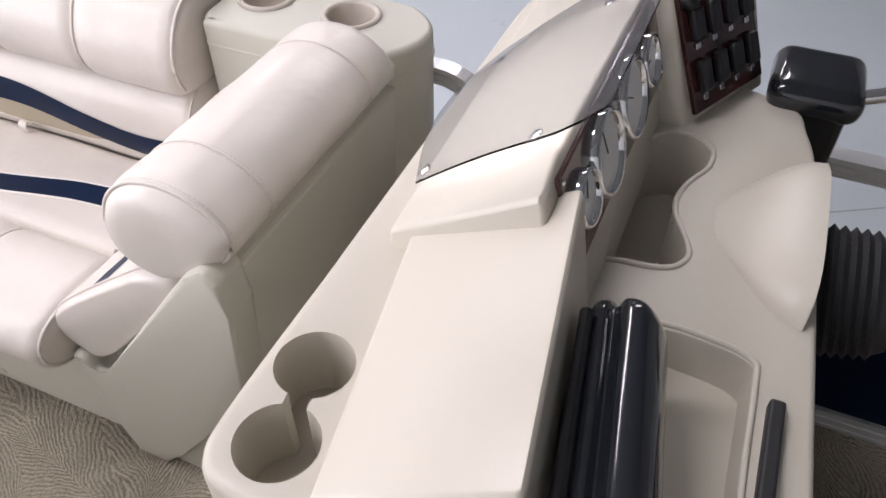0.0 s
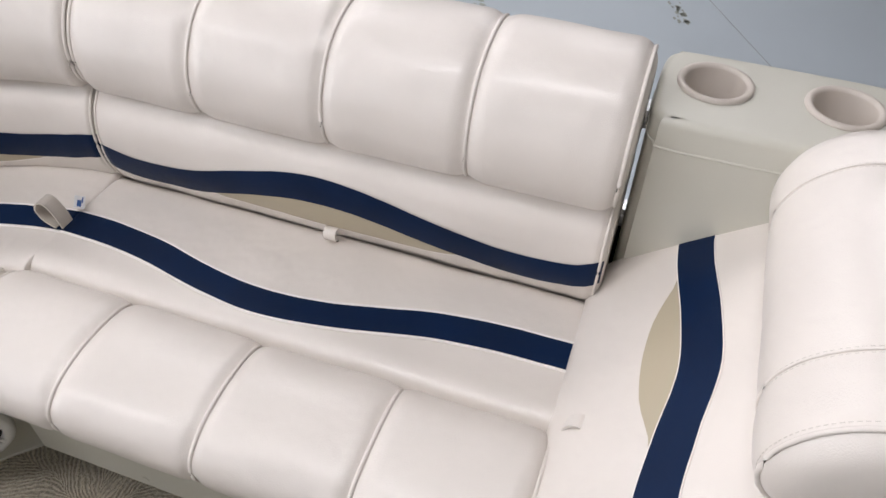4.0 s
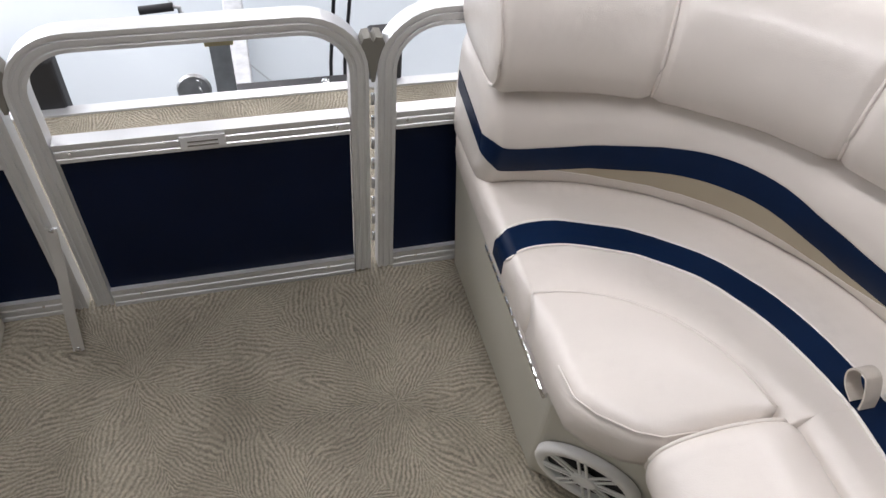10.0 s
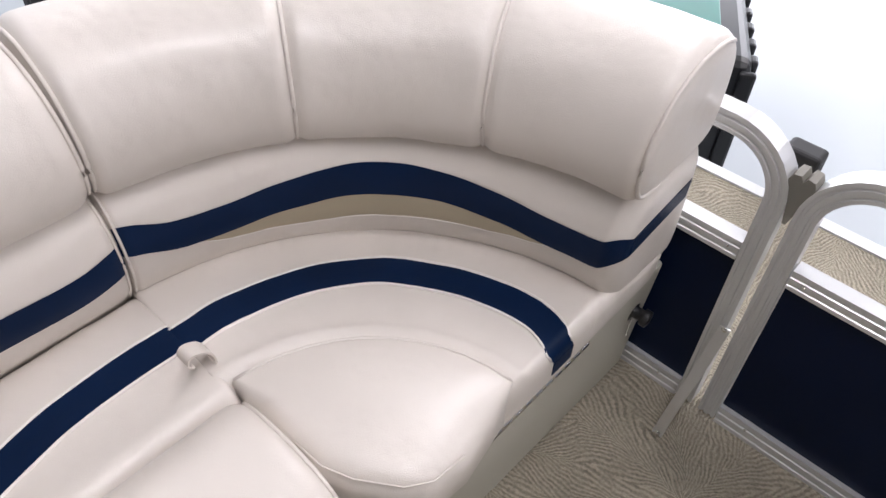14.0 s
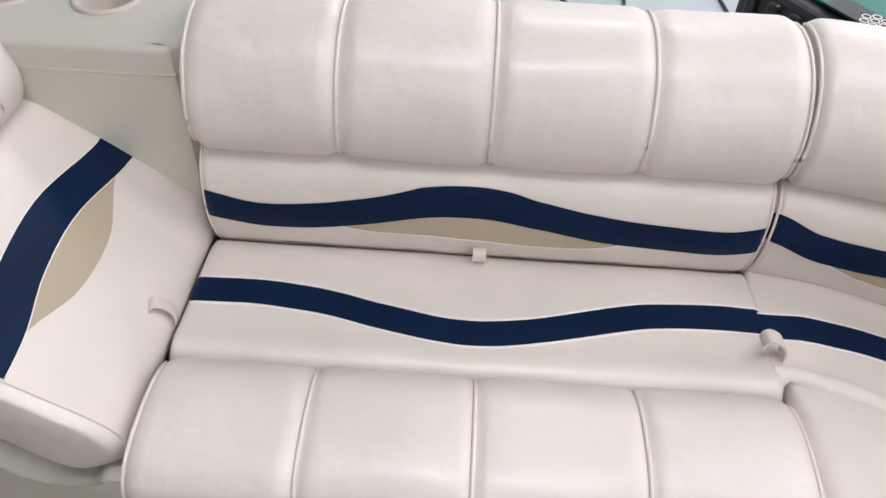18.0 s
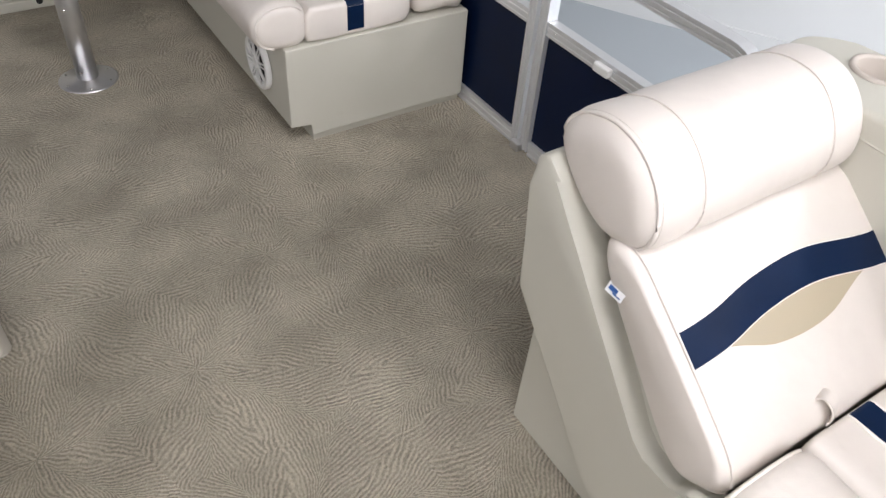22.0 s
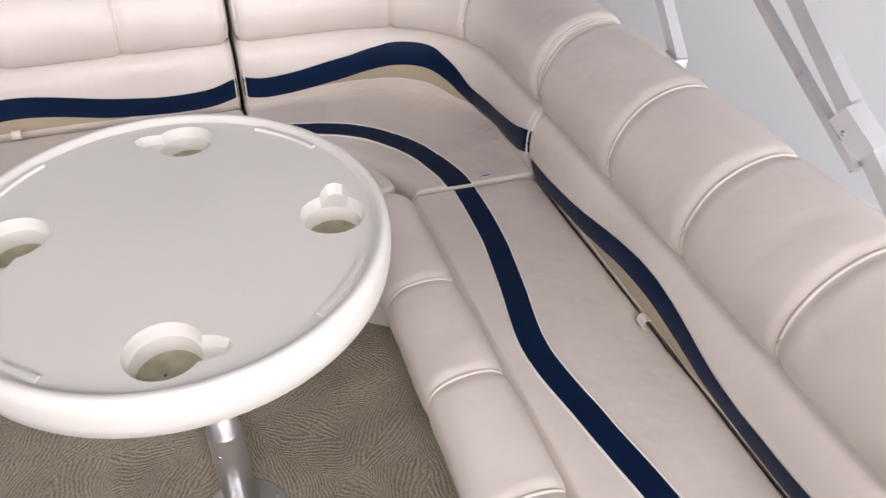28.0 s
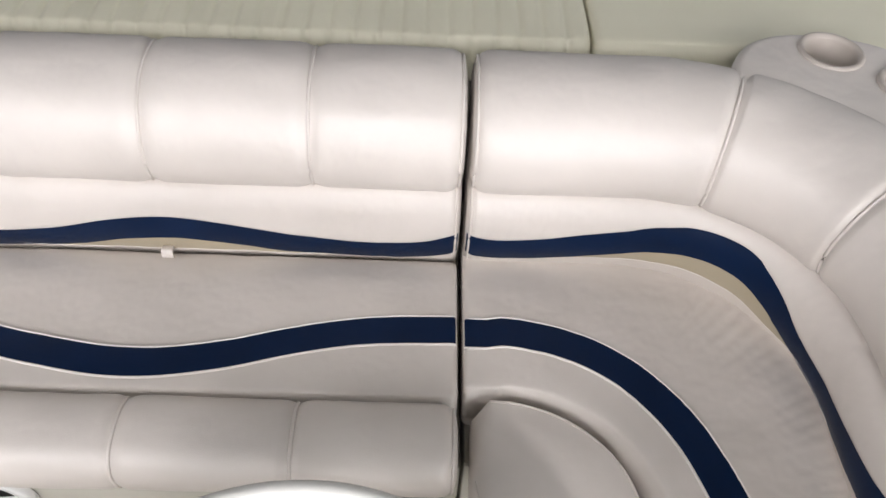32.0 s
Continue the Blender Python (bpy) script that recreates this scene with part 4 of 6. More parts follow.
BENCH_BACK = {1: [(0, 0.510), (0.05, 0.492), (0.17, 0.485), (0.29, 0.503), (0.40, 0.523), (0.50, 0.534), (0.58, 0.530), (0.68, 0.508), (0.80, 0.480), (0.92, 0.477), (1, 0.490)],
              -1: [(0, 0.522), (0.10, 0.503), (0.20, 0.509), (0.30, 0.526), (0.40, 0.548), (0.50, 0.553), (0.60, 0.538), (0.70, 0.520), (0.83, 0.507), (0.93, 0.505), (1, 0.518)]}
CORNER_WAVE = {1: [(0, 0.376), (0.15, 0.378), (0.33, 0.372), (0.50, 0.366), (0.75, 0.365), (0.90, 0.366), (0.96, 0.375), (1, 0.388)],
               -1: [(0, 0.360), (0.12, 0.350), (0.26, 0.343), (0.39, 0.332), (0.50, 0.328), (0.63, 0.330), (0.76, 0.333), (0.90, 0.338), (0.96, 0.350), (1, 0.366)]}
CORNER_BACK = {1: [(0, 0.505), (0.08, 0.496), (0.19, 0.490), (0.31, 0.505), (0.43, 0.528), (0.53, 0.533), (0.64, 0.523), (0.76, 0.505), (0.88, 0.493), (0.96, 0.492), (1, 0.510)],
               -1: [(0, 0.545), (0.10, 0.519), (0.20, 0.517), (0.32, 0.533), (0.44, 0.549), (0.54, 0.551), (0.64, 0.544), (0.75, 0.529), (0.86, 0.515), (0.96, 0.518), (1, 0.535)]}
for sx, cx, endx in ((1, 0.426, 0.467), (-1, -0.463, 0.504)):
    line = Line([straight(sx * FX, YA, sx * FX, YB, -sx, 0)])
    side = "starboard" if sx > 0 else "port"
    t, *_ = seat_unit("bench", line, "ivory vinyl bench with navy wave on a moulded base", [0.231, 0.460, 0.691], "side benches", strap_turn=90 if sx > 0 else -90, wave=BENCH_WAVE[sx], back_wave=BENCH_BACK[sx])
    xs = sorted((sx * (FX - 0.03), sx * (FX - 0.625)))
    part("base", box(xs[0], xs[1], YA + 0.002, YB - 0.002, 0.060, 0.326, 0.006), MOULD, t, "grey-green moulded base")
    xs = sorted((sx * (FX - 0.03), sx * (FX - 0.56)))
    part("plinth", box(xs[0], xs[1], YA + 0.01, YB - 0.01, 0.0, 0.062), MOULD, t)
    for yy in (-1.30, -0.95):
        part("vent", lathe([(0.008, 0.0), (0.006, 0.0015), (0.0, 0.001)], 12, (sx * (FX - 0.626), yy, 0.09), (-sx, 0, 0)), MOULD, t)
    R = FX - abs(cx)
    a0 = math.degrees(math.asin((YB + 0.006 + 0.74) / R))
    cl = Line([arc(cx, -0.74, R, a0 if sx > 0 else 180 - a0, 90)])
    rt, ty = (0.282, -0.722) if sx > 0 else (0.287, -0.730)
    tip = [(cx + sx * rt * math.cos(a), ty + rt * math.sin(a)) for a in np.linspace(radians(4), radians(88), 12)]
    nd = 0.0 if sx > 0 else -0.024
    nose = [(cx + sx * (x + nd * k), -0.74 + y) for x, y, k in ((0.002, 0.24, 0.4), (0.002, 0.17, 1), (0.006, 0.115, 1), (0.028, 0.082, 1), (0.072, 0.044, 0.5), (0.108, 0.028, 0.2), (0.16, 0.026, 0), (0.24, 0.028, 0))]
    cs = [cl.length * f for f in ((0.36, 0.70) if sx > 0 else (0.36, 0.70))]
    t, *_ = seat_unit("corner_seat", cl, "curved ivory vinyl corner seat with navy stripes", cs, "bow corner seats", curved=True, tongue=tip + nose, free=(1,), category="corner seat", seam=0.508 if sx > 0 else 0.472, wave=CORNER_WAVE[sx], back_wave=CORNER_BACK[sx])
    foot = [(1.19, YB + 0.004), (1.19, -0.30), (0.88, 0.005), (endx - 0.006, 0.005), (endx + 0.004, -0.525), (endx + 0.196, -0.704), (endx + 0.199, YB + 0.004)]
    head = [(1.19, YB + 0.004), (1.19, -0.30), (0.88, 0.005), (endx - 0.027, 0.005), (endx - 0.028, -0.575), (endx + 0.112, -0.705), (endx + 0.116, YB + 0.004)]
    bm = bmesh.new()
    rows = [[bm.verts.new((sx * x, y, z)) for x, y in ol] for ol, z in ((foot, 0.0), (head, 0.326))]
    bm.faces.new(rows[0]), bm.faces.new(rows[1][::-1])
    for k in range(7):
        bm.faces.new((rows[0][k], rows[0][(k + 1) % 7], rows[1][(k + 1) % 7], rows[1][k]))
    bmesh.ops.bevel(bm, geom=list(bm.edges), offset=0.007, segments=2, profile=0.5, affect="EDGES")
    part("base", bm, MOULD, t, "grey-green moulded corner base")
    for y0 in (-0.475, -0.40):
        bm = prism([(y0, 0.0), (y0 + 0.05, 0.0), (y0 + 0.042, 0.045), (y0 + 0.006, 0.058)], "x", *sorted((sx * (endx + 0.002), sx * (endx + 0.03))))
        part("kick_notch", bm, MOULD, t)
    nrm = Vector((-sx * 0.671, -0.721, -0.178)).normalized()
    mid = Vector((sx * (endx + 0.061), -0.611, 0.135))
    speaker(t, mid + nrm * 0.002, nrm, 0.094)
    # piano hinge under the seat's edge
    part("piano_hinge", box(*sorted((sx * (endx - 0.036), sx * (endx - 0.0285))), -0.56, -0.24, 0.320, 0.334), CHROME, t, "thin bright piano hinge")
    for k in range(13):
        part("hinge_knuckle", lathe([(0.0, 0.0), (0.0026, 0.0), (0.0026, 0.016), (0.0, 0.016)], 8, (sx * (endx - 0.036), -0.55 + k * 0.024, 0.331), (0, 1, 0)), CHROME, t)
    if sx > 0:
        strap(t, (0.83, YB - 0.004, 0.440), 0, 0.040, 0.026, hoop=True)
        care_tag(t, (0.880, YB - 0.004, 0.440), 35, -68)
    else:
        strap(t, (-0.80, YB + 0.0, 0.444), 180, 0.036, 0.026, 18)
        kb = part("knob", lathe([(0.024, 0.0), (0.024, 0.004), (0.012, 0.008), (0.012, 0.022), (0.017, 0.024), (0.017, 0.036), (0.0, 0.040)], 20, (-endx + 0.015, -0.045, 0.225), (1, 0, 0)), BLACK, t, "black socket cap on a chain", smooth=True)
        for k in range(9):
            part("chain_bead", lathe([(0.0, -0.002), (0.002, 0.0), (0.0, 0.002)], 6, (-endx + 0.026, -0.062 - 0.004 * math.sin(k * 0.35), 0.218 - k * 0.0055)), CHROME, kb)

# ---------------------------------------------------------------- the reclining end seats and their arm consoles
CB = [(0.460, 0.366), (0.518, 0.372), (0.546, 0.405), (0.532, 0.452), (0.472, 0.507), (0.402, 0.562), (0.335, 0.612), (0.290, 0.642), (0.235, 0.655), (0.235, 0.612), (0.34, 0.49)]
CP = [(0.255, 0.630), (0.300, 0.636), (0.334, 0.664), (0.340, 0.712), (0.316, 0.766), (0.268, 0.804), (0.208, 0.812), (0.152, 0.790), (0.124, 0.748), (0.145, 0.706), (0.20, 0.655)]
for sx in (1, -1):
    back_y = -2.16 if sx > 0 else -2.185
    line = Line([straight(sx * 0.562, back_y, sx * 1.055, back_y, 0, 1)])
    L = line.length
    t = thing("lounge_seat_back", "reclined ivory vinyl lounge back on moulded base", "lounge seat", "lounge backs")
    cb = Cushion(line, CB, round_end=0.026)
    o = cb.body("back_cushion", VINYL, t)
    v0, v1 = cb.at_vertex(3), cb.at_vertex(7)
    if sx > 0:
        c = lerp_curve([(0, 0.53), (0.10 * L, 0.54), (0.26 * L, 0.58), (0.45 * L, 0.635), (0.63 * L, 0.61), (0.88 * L, 0.54), (L, 0.53)])
    else:
        c = lerp_curve([(0, 0.55), (0.18 * L, 0.565), (0.38 * L, 0.625), (0.62 * L, 0.64), (0.89 * L, 0.565), (L, 0.55)])
    low = 0.03 if sx > 0 else 0.04
    bend = lerp_curve([(0.16 * L, 0.52 - low), (0.38 * L, 0.415 - low), (0.62 * L, 0.41 - low), (0.88 * L, 0.53 - low)])
    f = lambda k: v0 + (v1 - v0) * k
    cb.band("navy_stripe", NAVY, o, lambda u: f(c(u) - 0.092), lambda u: f(c(u) + 0.092), 0.022, L - 0.004, label="navy vinyl wave")
    cb.band("tan_crescent", TAN, o, lambda u: f(min(bend(u), c(u) - 0.092)), lambda u: f(c(u) - 0.092), 0.16 * L, 0.88 * L, lift=0.0009, label="tan vinyl crescent")
    for k in (-0.092, 0.092):
        cb.bead("piping", WELT, o, [(u, f(c(u) + k)) for u in np.linspace(0.024, L - 0.01, 26)], 0.0012, 0.0004)
        stitches(cb, o, [(u, f(c(u) + k * 0.955)) for u in np.linspace(0.026, L - 0.01, 26)], 0.006)
    cb.bead("welt", VINYL, o, [(0.020, cb.at_vertex(1) + (cb.at_vertex(8) - cb.at_vertex(1)) * i / 24) for i in range(25)], 0.0024, 0.001)
    aft = 0.0 if sx > 0 else 0.042
    cp = Cushion(line, [(q - aft, z) for q, z in CP], round_end=0.045, seams=[L * 0.22, L * 0.80], dip=0.0025, width=0.02)
    o2 = cp.body("head_roll", VINYL, t)
    for u, r in ((0.022, 0.0032), (L * 0.22, 0.0016), (L * 0.80, 0.0016)):
        for e in ((-0.004, 0.004) if r < 0.002 else (0.006,)):
            stitches(cp, o2, [(u + e, cp.at_vertex(2) + (cp.at_vertex(9) - cp.at_vertex(2)) * i / 28) for i in range(29)])
        cp.bead("welt", VINYL, o2, [(u, cp.at_vertex(1) + (cp.at_vertex(9) - cp.at_vertex(1)) * i / 28) for i in range(29)], r, 0.0012)
    # skirt strip hanging behind the roll
    part("back_strip", prism([(y - aft * 1.5, z) for y, z in ((-2.004, 0.772), (-2.030, 0.742), (-2.026, 0.718), (-1.996, 0.748))], "x", *sorted((sx * 0.585, sx * 1.05)), 0.004), VINYL, t, "ivory vinyl closing strip")
    shift = 0.0 if sx > 0 else 0.088
    slip = lambda pts: [(y - shift * min(1.0, max(0.0, (-1.655 - y) / 0.06)), z) for y, z in pts]
    rim = [(-1.636, 0.120), (-1.640, 0.366), (-1.664, 0.366), (-1.674, 0.330), (-1.700, 0.330), (-1.712, 0.352), (-1.965, 0.690), (-1.998, 0.716), (-2.022, 0.700), (-2.026, 0.640), (-2.014, 0.430), (-1.780, 0.100), (-1.705, 0.0), (-1.628, 0.0)]
    bm = prism(slip(rim), "x", *sorted((sx * 0.548, sx * 0.606)), 0.009)
    for v in bm.verts:
        v.co.x += sx * 0.040 * max(0.0, 1 - v.co.z / 0.40)
    ob = part("base", bm, MOULD, t, "grey-green moulded side shell", smooth=True)
    ob.data.set_sharp_from_angle(angle=radians(40))
    part("shell", prism(slip([(-1.66, 0.05), (-1.655, 0.345), (-1.70, 0.345), (-2.00, 0.70), (-2.022, 0.69), (-2.012, 0.43), (-1.79, 0.05)]), "x", *sorted((sx * 0.600, sx * 1.065)), 0.006), MOULD, t)
    part("plinth", prism(slip([(-1.70, 0.0), (-2.012, 0.0), (-2.004, 0.43), (-1.90, 0.43)]), "x", *sorted((sx * 0.603, sx * 1.06)), 0.004), MOULD, t)
    part("plinth_front", prism([(-1.64, 0.0), (-1.80, 0.0), (-1.80, 0.11), (-1.655, 0.11)], "x", *sorted((sx * 0.610, sx * 1.06)), 0.004), MOULD, t)
    if sx < 0:
        care_tag(t, (-0.5595, -1.908, 0.580), 90, -30)
        strap(t, (-0.792, -1.640, 0.442), 200, 0.034, 0.024, 25)
    else:
        strap(t, (0.72, -1.640, 0.452), 170, 0.030, 0.022, 25)
    a = thing("arm_console", "grey-green moulded arm console with two cup holders", "console", "arm consoles")
    outline = [(1.038, -1.690), (1.050, -1.654), (1.085, -1.640), (1.198, -1.640), (1.231, -1.654), (1.242, -1.690), (1.242, -1.94), (1.225, -2.00), (1.18, -2.04), (1.13, -2.045), (1.075, -2.02), (1.045, -1.97)]
    cup_x = 1.154 if sx > 0 else 1.178
    cups = (-1.717, -1.893) if sx > 0 else (-1.80, -1.972)
    outline = [(sx * x, y if y > -1.72 else y + cups[1] + 1.893) for x, y in smooth_xy(outline)]
    holed("body", outline, 0.0, 0.752, 0.012, [(circle(sx * cup_x, cy, 0.0445), 0.115, 0.93) for cy in cups], MOULD, a)
    part("rim_line", tube([(x * 1.001, y, 0.705) for x, y in outline], ring(0.0025, 6), closed=True), MOULD, a)
    for cy in cups:
        part("cup_holder", lathe([(0.0545, 0.0002), (0.0535, 0.0045), (0.049, 0.006), (0.044, 0.004), (0.0425, 0.0), (0.0390, -0.105), (0.0, -0.105)], 36, (sx * cup_x, cy, 0.7522)), CUP, a, "tan plastic cup holder", smooth=True)

# ---------------------------------------------------------------- the aft lounge
YS = -5.13
t, *_ = seat_unit("bench", Line([straight(-FX, -4.325, -FX, -3.212, 1, 0)]), "ivory vinyl port bench on a moulded base", [0.325, 0.584, 0.840], "aft benches", free=(1,), strap_turn=-90, seam=0.556, rear=0.230, wave=[(0, 0.424), (0.18, 0.430), (0.34, 0.456), (0.49, 0.482), (0.66, 0.456), (0.80, 0.428), (0.90, 0.414), (1, 0.412)], back_wave=[(0, 0.464), (0.10, 0.466), (0.25, 0.488), (0.40, 0.520), (0.49, 0.526), (0.58, 0.511), (0.69, 0.480), (0.80, 0.468), (0.90, 0.473), (1, 0.488)])
part("base", prism([(-1.195, 0.03), (-0.655, 0.03), (-0.655, 0.075), (-0.588, 0.075), (-0.588, 0.326), (-1.195, 0.326)], "y", -4.32, -3.206, 0.004), MOULD, t, "grey-green moulded base with kick recess")
part("plinth", box(-1.195, -0.665, -4.31, -3.226, 0.0, 0.034), MOULD, t)
speaker(t, (-0.586, -3.405, 0.20), (1, 0, 0), 0.086)
al = Line([straight(-FX, -4.337, -FX, -4.57, 1, 0), arc(-0.66, -4.57, 0.56, 180, 270), straight(-0.66, YS, -0.352, YS, 0, 1)])
asl = Line([arc(-0.42, -4.335, 0.80, 180, 270), straight(-0.42, YS, -0.352, YS, 0, 1)])
C = (-0.375, -4.362)
tip = [(C[0] - 0.02 + 0.240 * math.cos(a), C[1] + 0.206 * math.sin(a)) for a in np.linspace(radians(180), radians(270), 12)]
t, *_ = seat_unit("corner_seat", al, "curved ivory vinyl aft corner seat with cup holders", [al.length * 0.36, al.length * 0.64], "aft corner seat", seat_line=asl, curved=True, tongue=tip + [(C[0] + 0.010, C[1] - 0.18), (C[0] + 0.012, C[1] - 0.06), (C[0], C[1] + 0.0), (C[0] - 0.06, C[1] + 0.014), (C[0] - 0.20, C[1] + 0.012)], category="corner seat", seam=0.545, stripe=0.034, rise=0.034, wave=[(0, 0.430), (0.2, 0.436), (0.4, 0.431), (0.6, 0.424), (0.8, 0.421), (1, 0.418)], back_wave=[(0, 0.510), (0.05, 0.490), (0.14, 0.468), (0.24, 0.462), (0.30, 0.468), (0.37, 0.500), (0.44, 0.527), (0.50, 0.541), (0.58, 0.542), (0.66, 0.534), (0.80, 0.507), (0.90, 0.482), (0.96, 0.476), (1, 0.485)])
part("base", prism([(-1.195, -4.332), (-0.60, -4.332), (-0.358, -4.50), (-0.358, -5.10), (-1.195, -5.10)], "z", 0.0, 0.326, 0.004), MOULD, t, "grey-green moulded corner base")
shelf = [(-0.66 + 0.435 * math.cos(a), -4.57 + 0.435 * math.sin(a)) for a in np.linspace(radians(252), radians(198), 9)]
shelf += [(-1.12, -4.77), (-1.165, -4.84), (-1.195, -4.92), (-1.205, -5.00), (-1.188, -5.08), (-1.14, -5.135), (-1.07, -5.165), (-0.98, -5.175), (-0.90, -5.16), (-0.84, -5.11)]
cups = ((-1.015, -5.105), (-1.128, -5.005))
for _ in range(2):
    shelf = [(p[0] + (q[0] - p[0]) * f, p[1] + (q[1] - p[1]) * f) for p, q in zip(shelf, shelf[1:] + shelf[:1]) for f in (0.25, 0.75)]
holed("corner_shelf", shelf, 0.60, 0.804, 0.02, [(circle(x, y, 0.048), 0.115, 0.95) for x, y in cups], VINYL, t)
for cx_, cy_ in cups:
    part("cup_holder", lathe([(0.061, 0.0003), (0.060, 0.004), (0.055, 0.006), (0.049, 0.003), (0.0465, -0.002), (0.0430, -0.108), (0.0, -0.108)], 40, (cx_, cy_, 0.804)), CUP, t, "ivory plastic cup holder", smooth=True)
care_tag(t, (-0.858, -4.335, 0.440), 10, -72)
t, *_ = seat_unit("bench", Line([straight(-0.342, YS, 0.800, YS, 0, 1)]), "ivory vinyl stern bench with loudspeakers in its base", [0.273, 0.562, 0.852], "aft benches", strap_turn=0, seam=0.565, rear=0.230, stripe=0.0325, rise=0.029, wave=[(0, 0.412), (0.10, 0.416), (0.19, 0.428), (0.28, 0.453), (0.37, 0.482), (0.47, 0.502), (0.55, 0.502), (0.64, 0.487), (0.74, 0.462), (0.86, 0.428), (1, 0.412)], back_wave=[(0, 0.490), (0.06, 0.470), (0.12, 0.464), (0.20, 0.466), (0.30, 0.480), (0.39, 0.500), (0.48, 0.512), (0.58, 0.502), (0.68, 0.474), (0.80, 0.460), (0.90, 0.462), (1, 0.475)])
part("base", box(-0.352, 0.80, -5.10, -4.492, 0.035, 0.326, 0.005), MOULD, t, "grey-green moulded base")
part("plinth", box(-0.352, 0.80, -5.10, -4.472, 0.0, 0.037, 0.004), MOULD, t)
for xx in (0.31, -0.13):
    part("drain_notch", lathe([(0.0, 0.0), (0.012, 0.0), (0.012, 0.003), (0.0, 0.003)], 14, (xx, -4.473, 0.028), (0, 1, 0)), BLACK, t)
speaker(t, (0.545, -4.490, 0.165), (0, 1, 0), 0.100)
speaker(t, (-0.205, -4.490, 0.170), (0, 1, 0), 0.124, white=False)
part("catch", box(-0.45, -0.42, -4.44, -4.425, 0.29, 0.325, 0.002), CHROME, t)
# sun pad behind the stern bench
t = thing("sun_pad", "cream pleated vinyl sun pad behind the stern bench", "sun pad")
sl = Line([straight(-0.60, -6.12, 1.25, -6.12, 0, 1)])
SP = [(0.0, 0.62), (0.0, 0.70), (0.04, 0.735), (0.30, 0.74), (0.60, 0.74), (0.86, 0.738), (0.905, 0.725), (0.915, 0.69), (0.90, 0.63), (0.45, 0.60)]
pl = Cushion(sl, SP, round_end=0.02, seams=list(np.arange(0.05, 1.83, 0.048)), dip=0.006, width=0.008)
pl.body("pleated_pad", CREAM, t, "cream vinyl with fine pleats")
s2 = Line([straight(-1.34, -6.12, -0.604, -6.12, 0, 1)])
p2 = Cushion(s2, SP, round_end=0.02)
p2.body("plain_pad", CREAM, t, "smooth cream vinyl end")
part("pad_base", box(-1.28, 1.22, -6.1, -5.24, 0.0, 0.625, 0.01), MOULD, t)
part("hinge_clip", box(-1.345, -1.325, -5.23, -5.20, 0.70, 0.77, 0.004), BLACK, t)
# bimini frame bars leaning beside the port bench
t = thing("bimini_frame", "white and bare aluminium bimini frame bars, folded back", "bimini frame")
def bar(p, q, w, h, m, name):
    part(name, tube([p, q], [(-w, -h), (w, -h), (w, h), (-w, h)], up=(1, 0, 0)), m, t)
bar((-1.280, -3.50, 0.675), (-1.280, -4.10, 1.066), 0.017, 0.014, ALUW, "main_bar")
bar((-1.262, -3.70, 0.775), (-1.262, -4.18, 1.022), 0.008, 0.009, ALU, "inner_bar")
bar((-1.290, -4.26, 0.72), (-1.290, -4.62, 1.08), 0.014, 0.014, ALUW, "rear_bar")
bar((-1.283, -3.70, 0.805), (-1.268, -3.77, 0.850), 0.022, 0.020, ALUW, "slide_joint")
screw(t, (-1.245, -3.74, 0.826), (1, 0, 0), 0.005)
part("mount", box(-1.290, -1.236, -3.56, -3.48, 0.62, 0.69, 0.004), ALU, t)
part("rear_mount", box(-1.30, -1.236, -4.30, -4.24, 0.62, 0.73, 0.004), ALU, t)

# table: oval top with four drink wells
t = thing("table", "oval white plastic table with drink wells on an aluminium post", "table")
TX, TY, RX, RY = -0.151, -3.925, 0.339, 0.356
wells = [(-0.192, -4.185, 0.052), (-0.398, -3.888, 0.052), (-0.126, -3.664, 0.052), (0.075, -3.972, 0.052)]
NA = 96
# dirt on the well bottoms, with the wells' shade mixed into the colour
SOIL_SHADE = mat("soiled_shaded_plastic", (0.36, 0.34, 0.24), 0.5, var=0.2, vscale=30, stain=((0.26, 0.24, 0.16), 25.0, 0.5, 0.2))


def oval(k, z):
    return [(TX + RX * k * math.cos(i * 2 * math.pi / NA), TY + RY * k * math.sin(i * 2 * math.pi / NA), z) for i in range(NA)]


def well_outline(w, r, n=40, grow=0.0):
    """A round well with a thumb notch pointing away from the table's middle."""
    x, y, _ = w
    d = math.atan2(y - TY, x - TX) + radians(84)
    out = []
    for i in range(n):
        a = d + i * 2 * math.pi / n
        e = r
        k = abs((a - d + math.pi) % (2 * math.pi) - math.pi)
        if k < 0.36:
            e = r + 0.036 * math.cos(k / 0.36 * math.pi / 2) ** 0.55
        out.append((x + e * math.cos(a), y + e * math.sin(a)))
    return out


# the top sheet is filled between the rim line and the well outlines
bm = bmesh.new()
edges = []
rim = [bm.verts.new(p) for p in oval(0.925, 0.7420)]
edges += [bm.edges.new((rim[i], rim[(i + 1) % NA])) for i in range(NA)]
lips = []
for w in wells:
    o = [bm.verts.new((x, y, 0.7420)) for x, y in well_outline(w, w[2])]
    edges += [bm.edges.new((o[i], o[(i + 1) % len(o)])) for i in range(len(o))]
    lips.append(o)
bmesh.ops.triangle_fill(bm, use_beauty=True, use_dissolve=False, edges=edges)
prev = rim
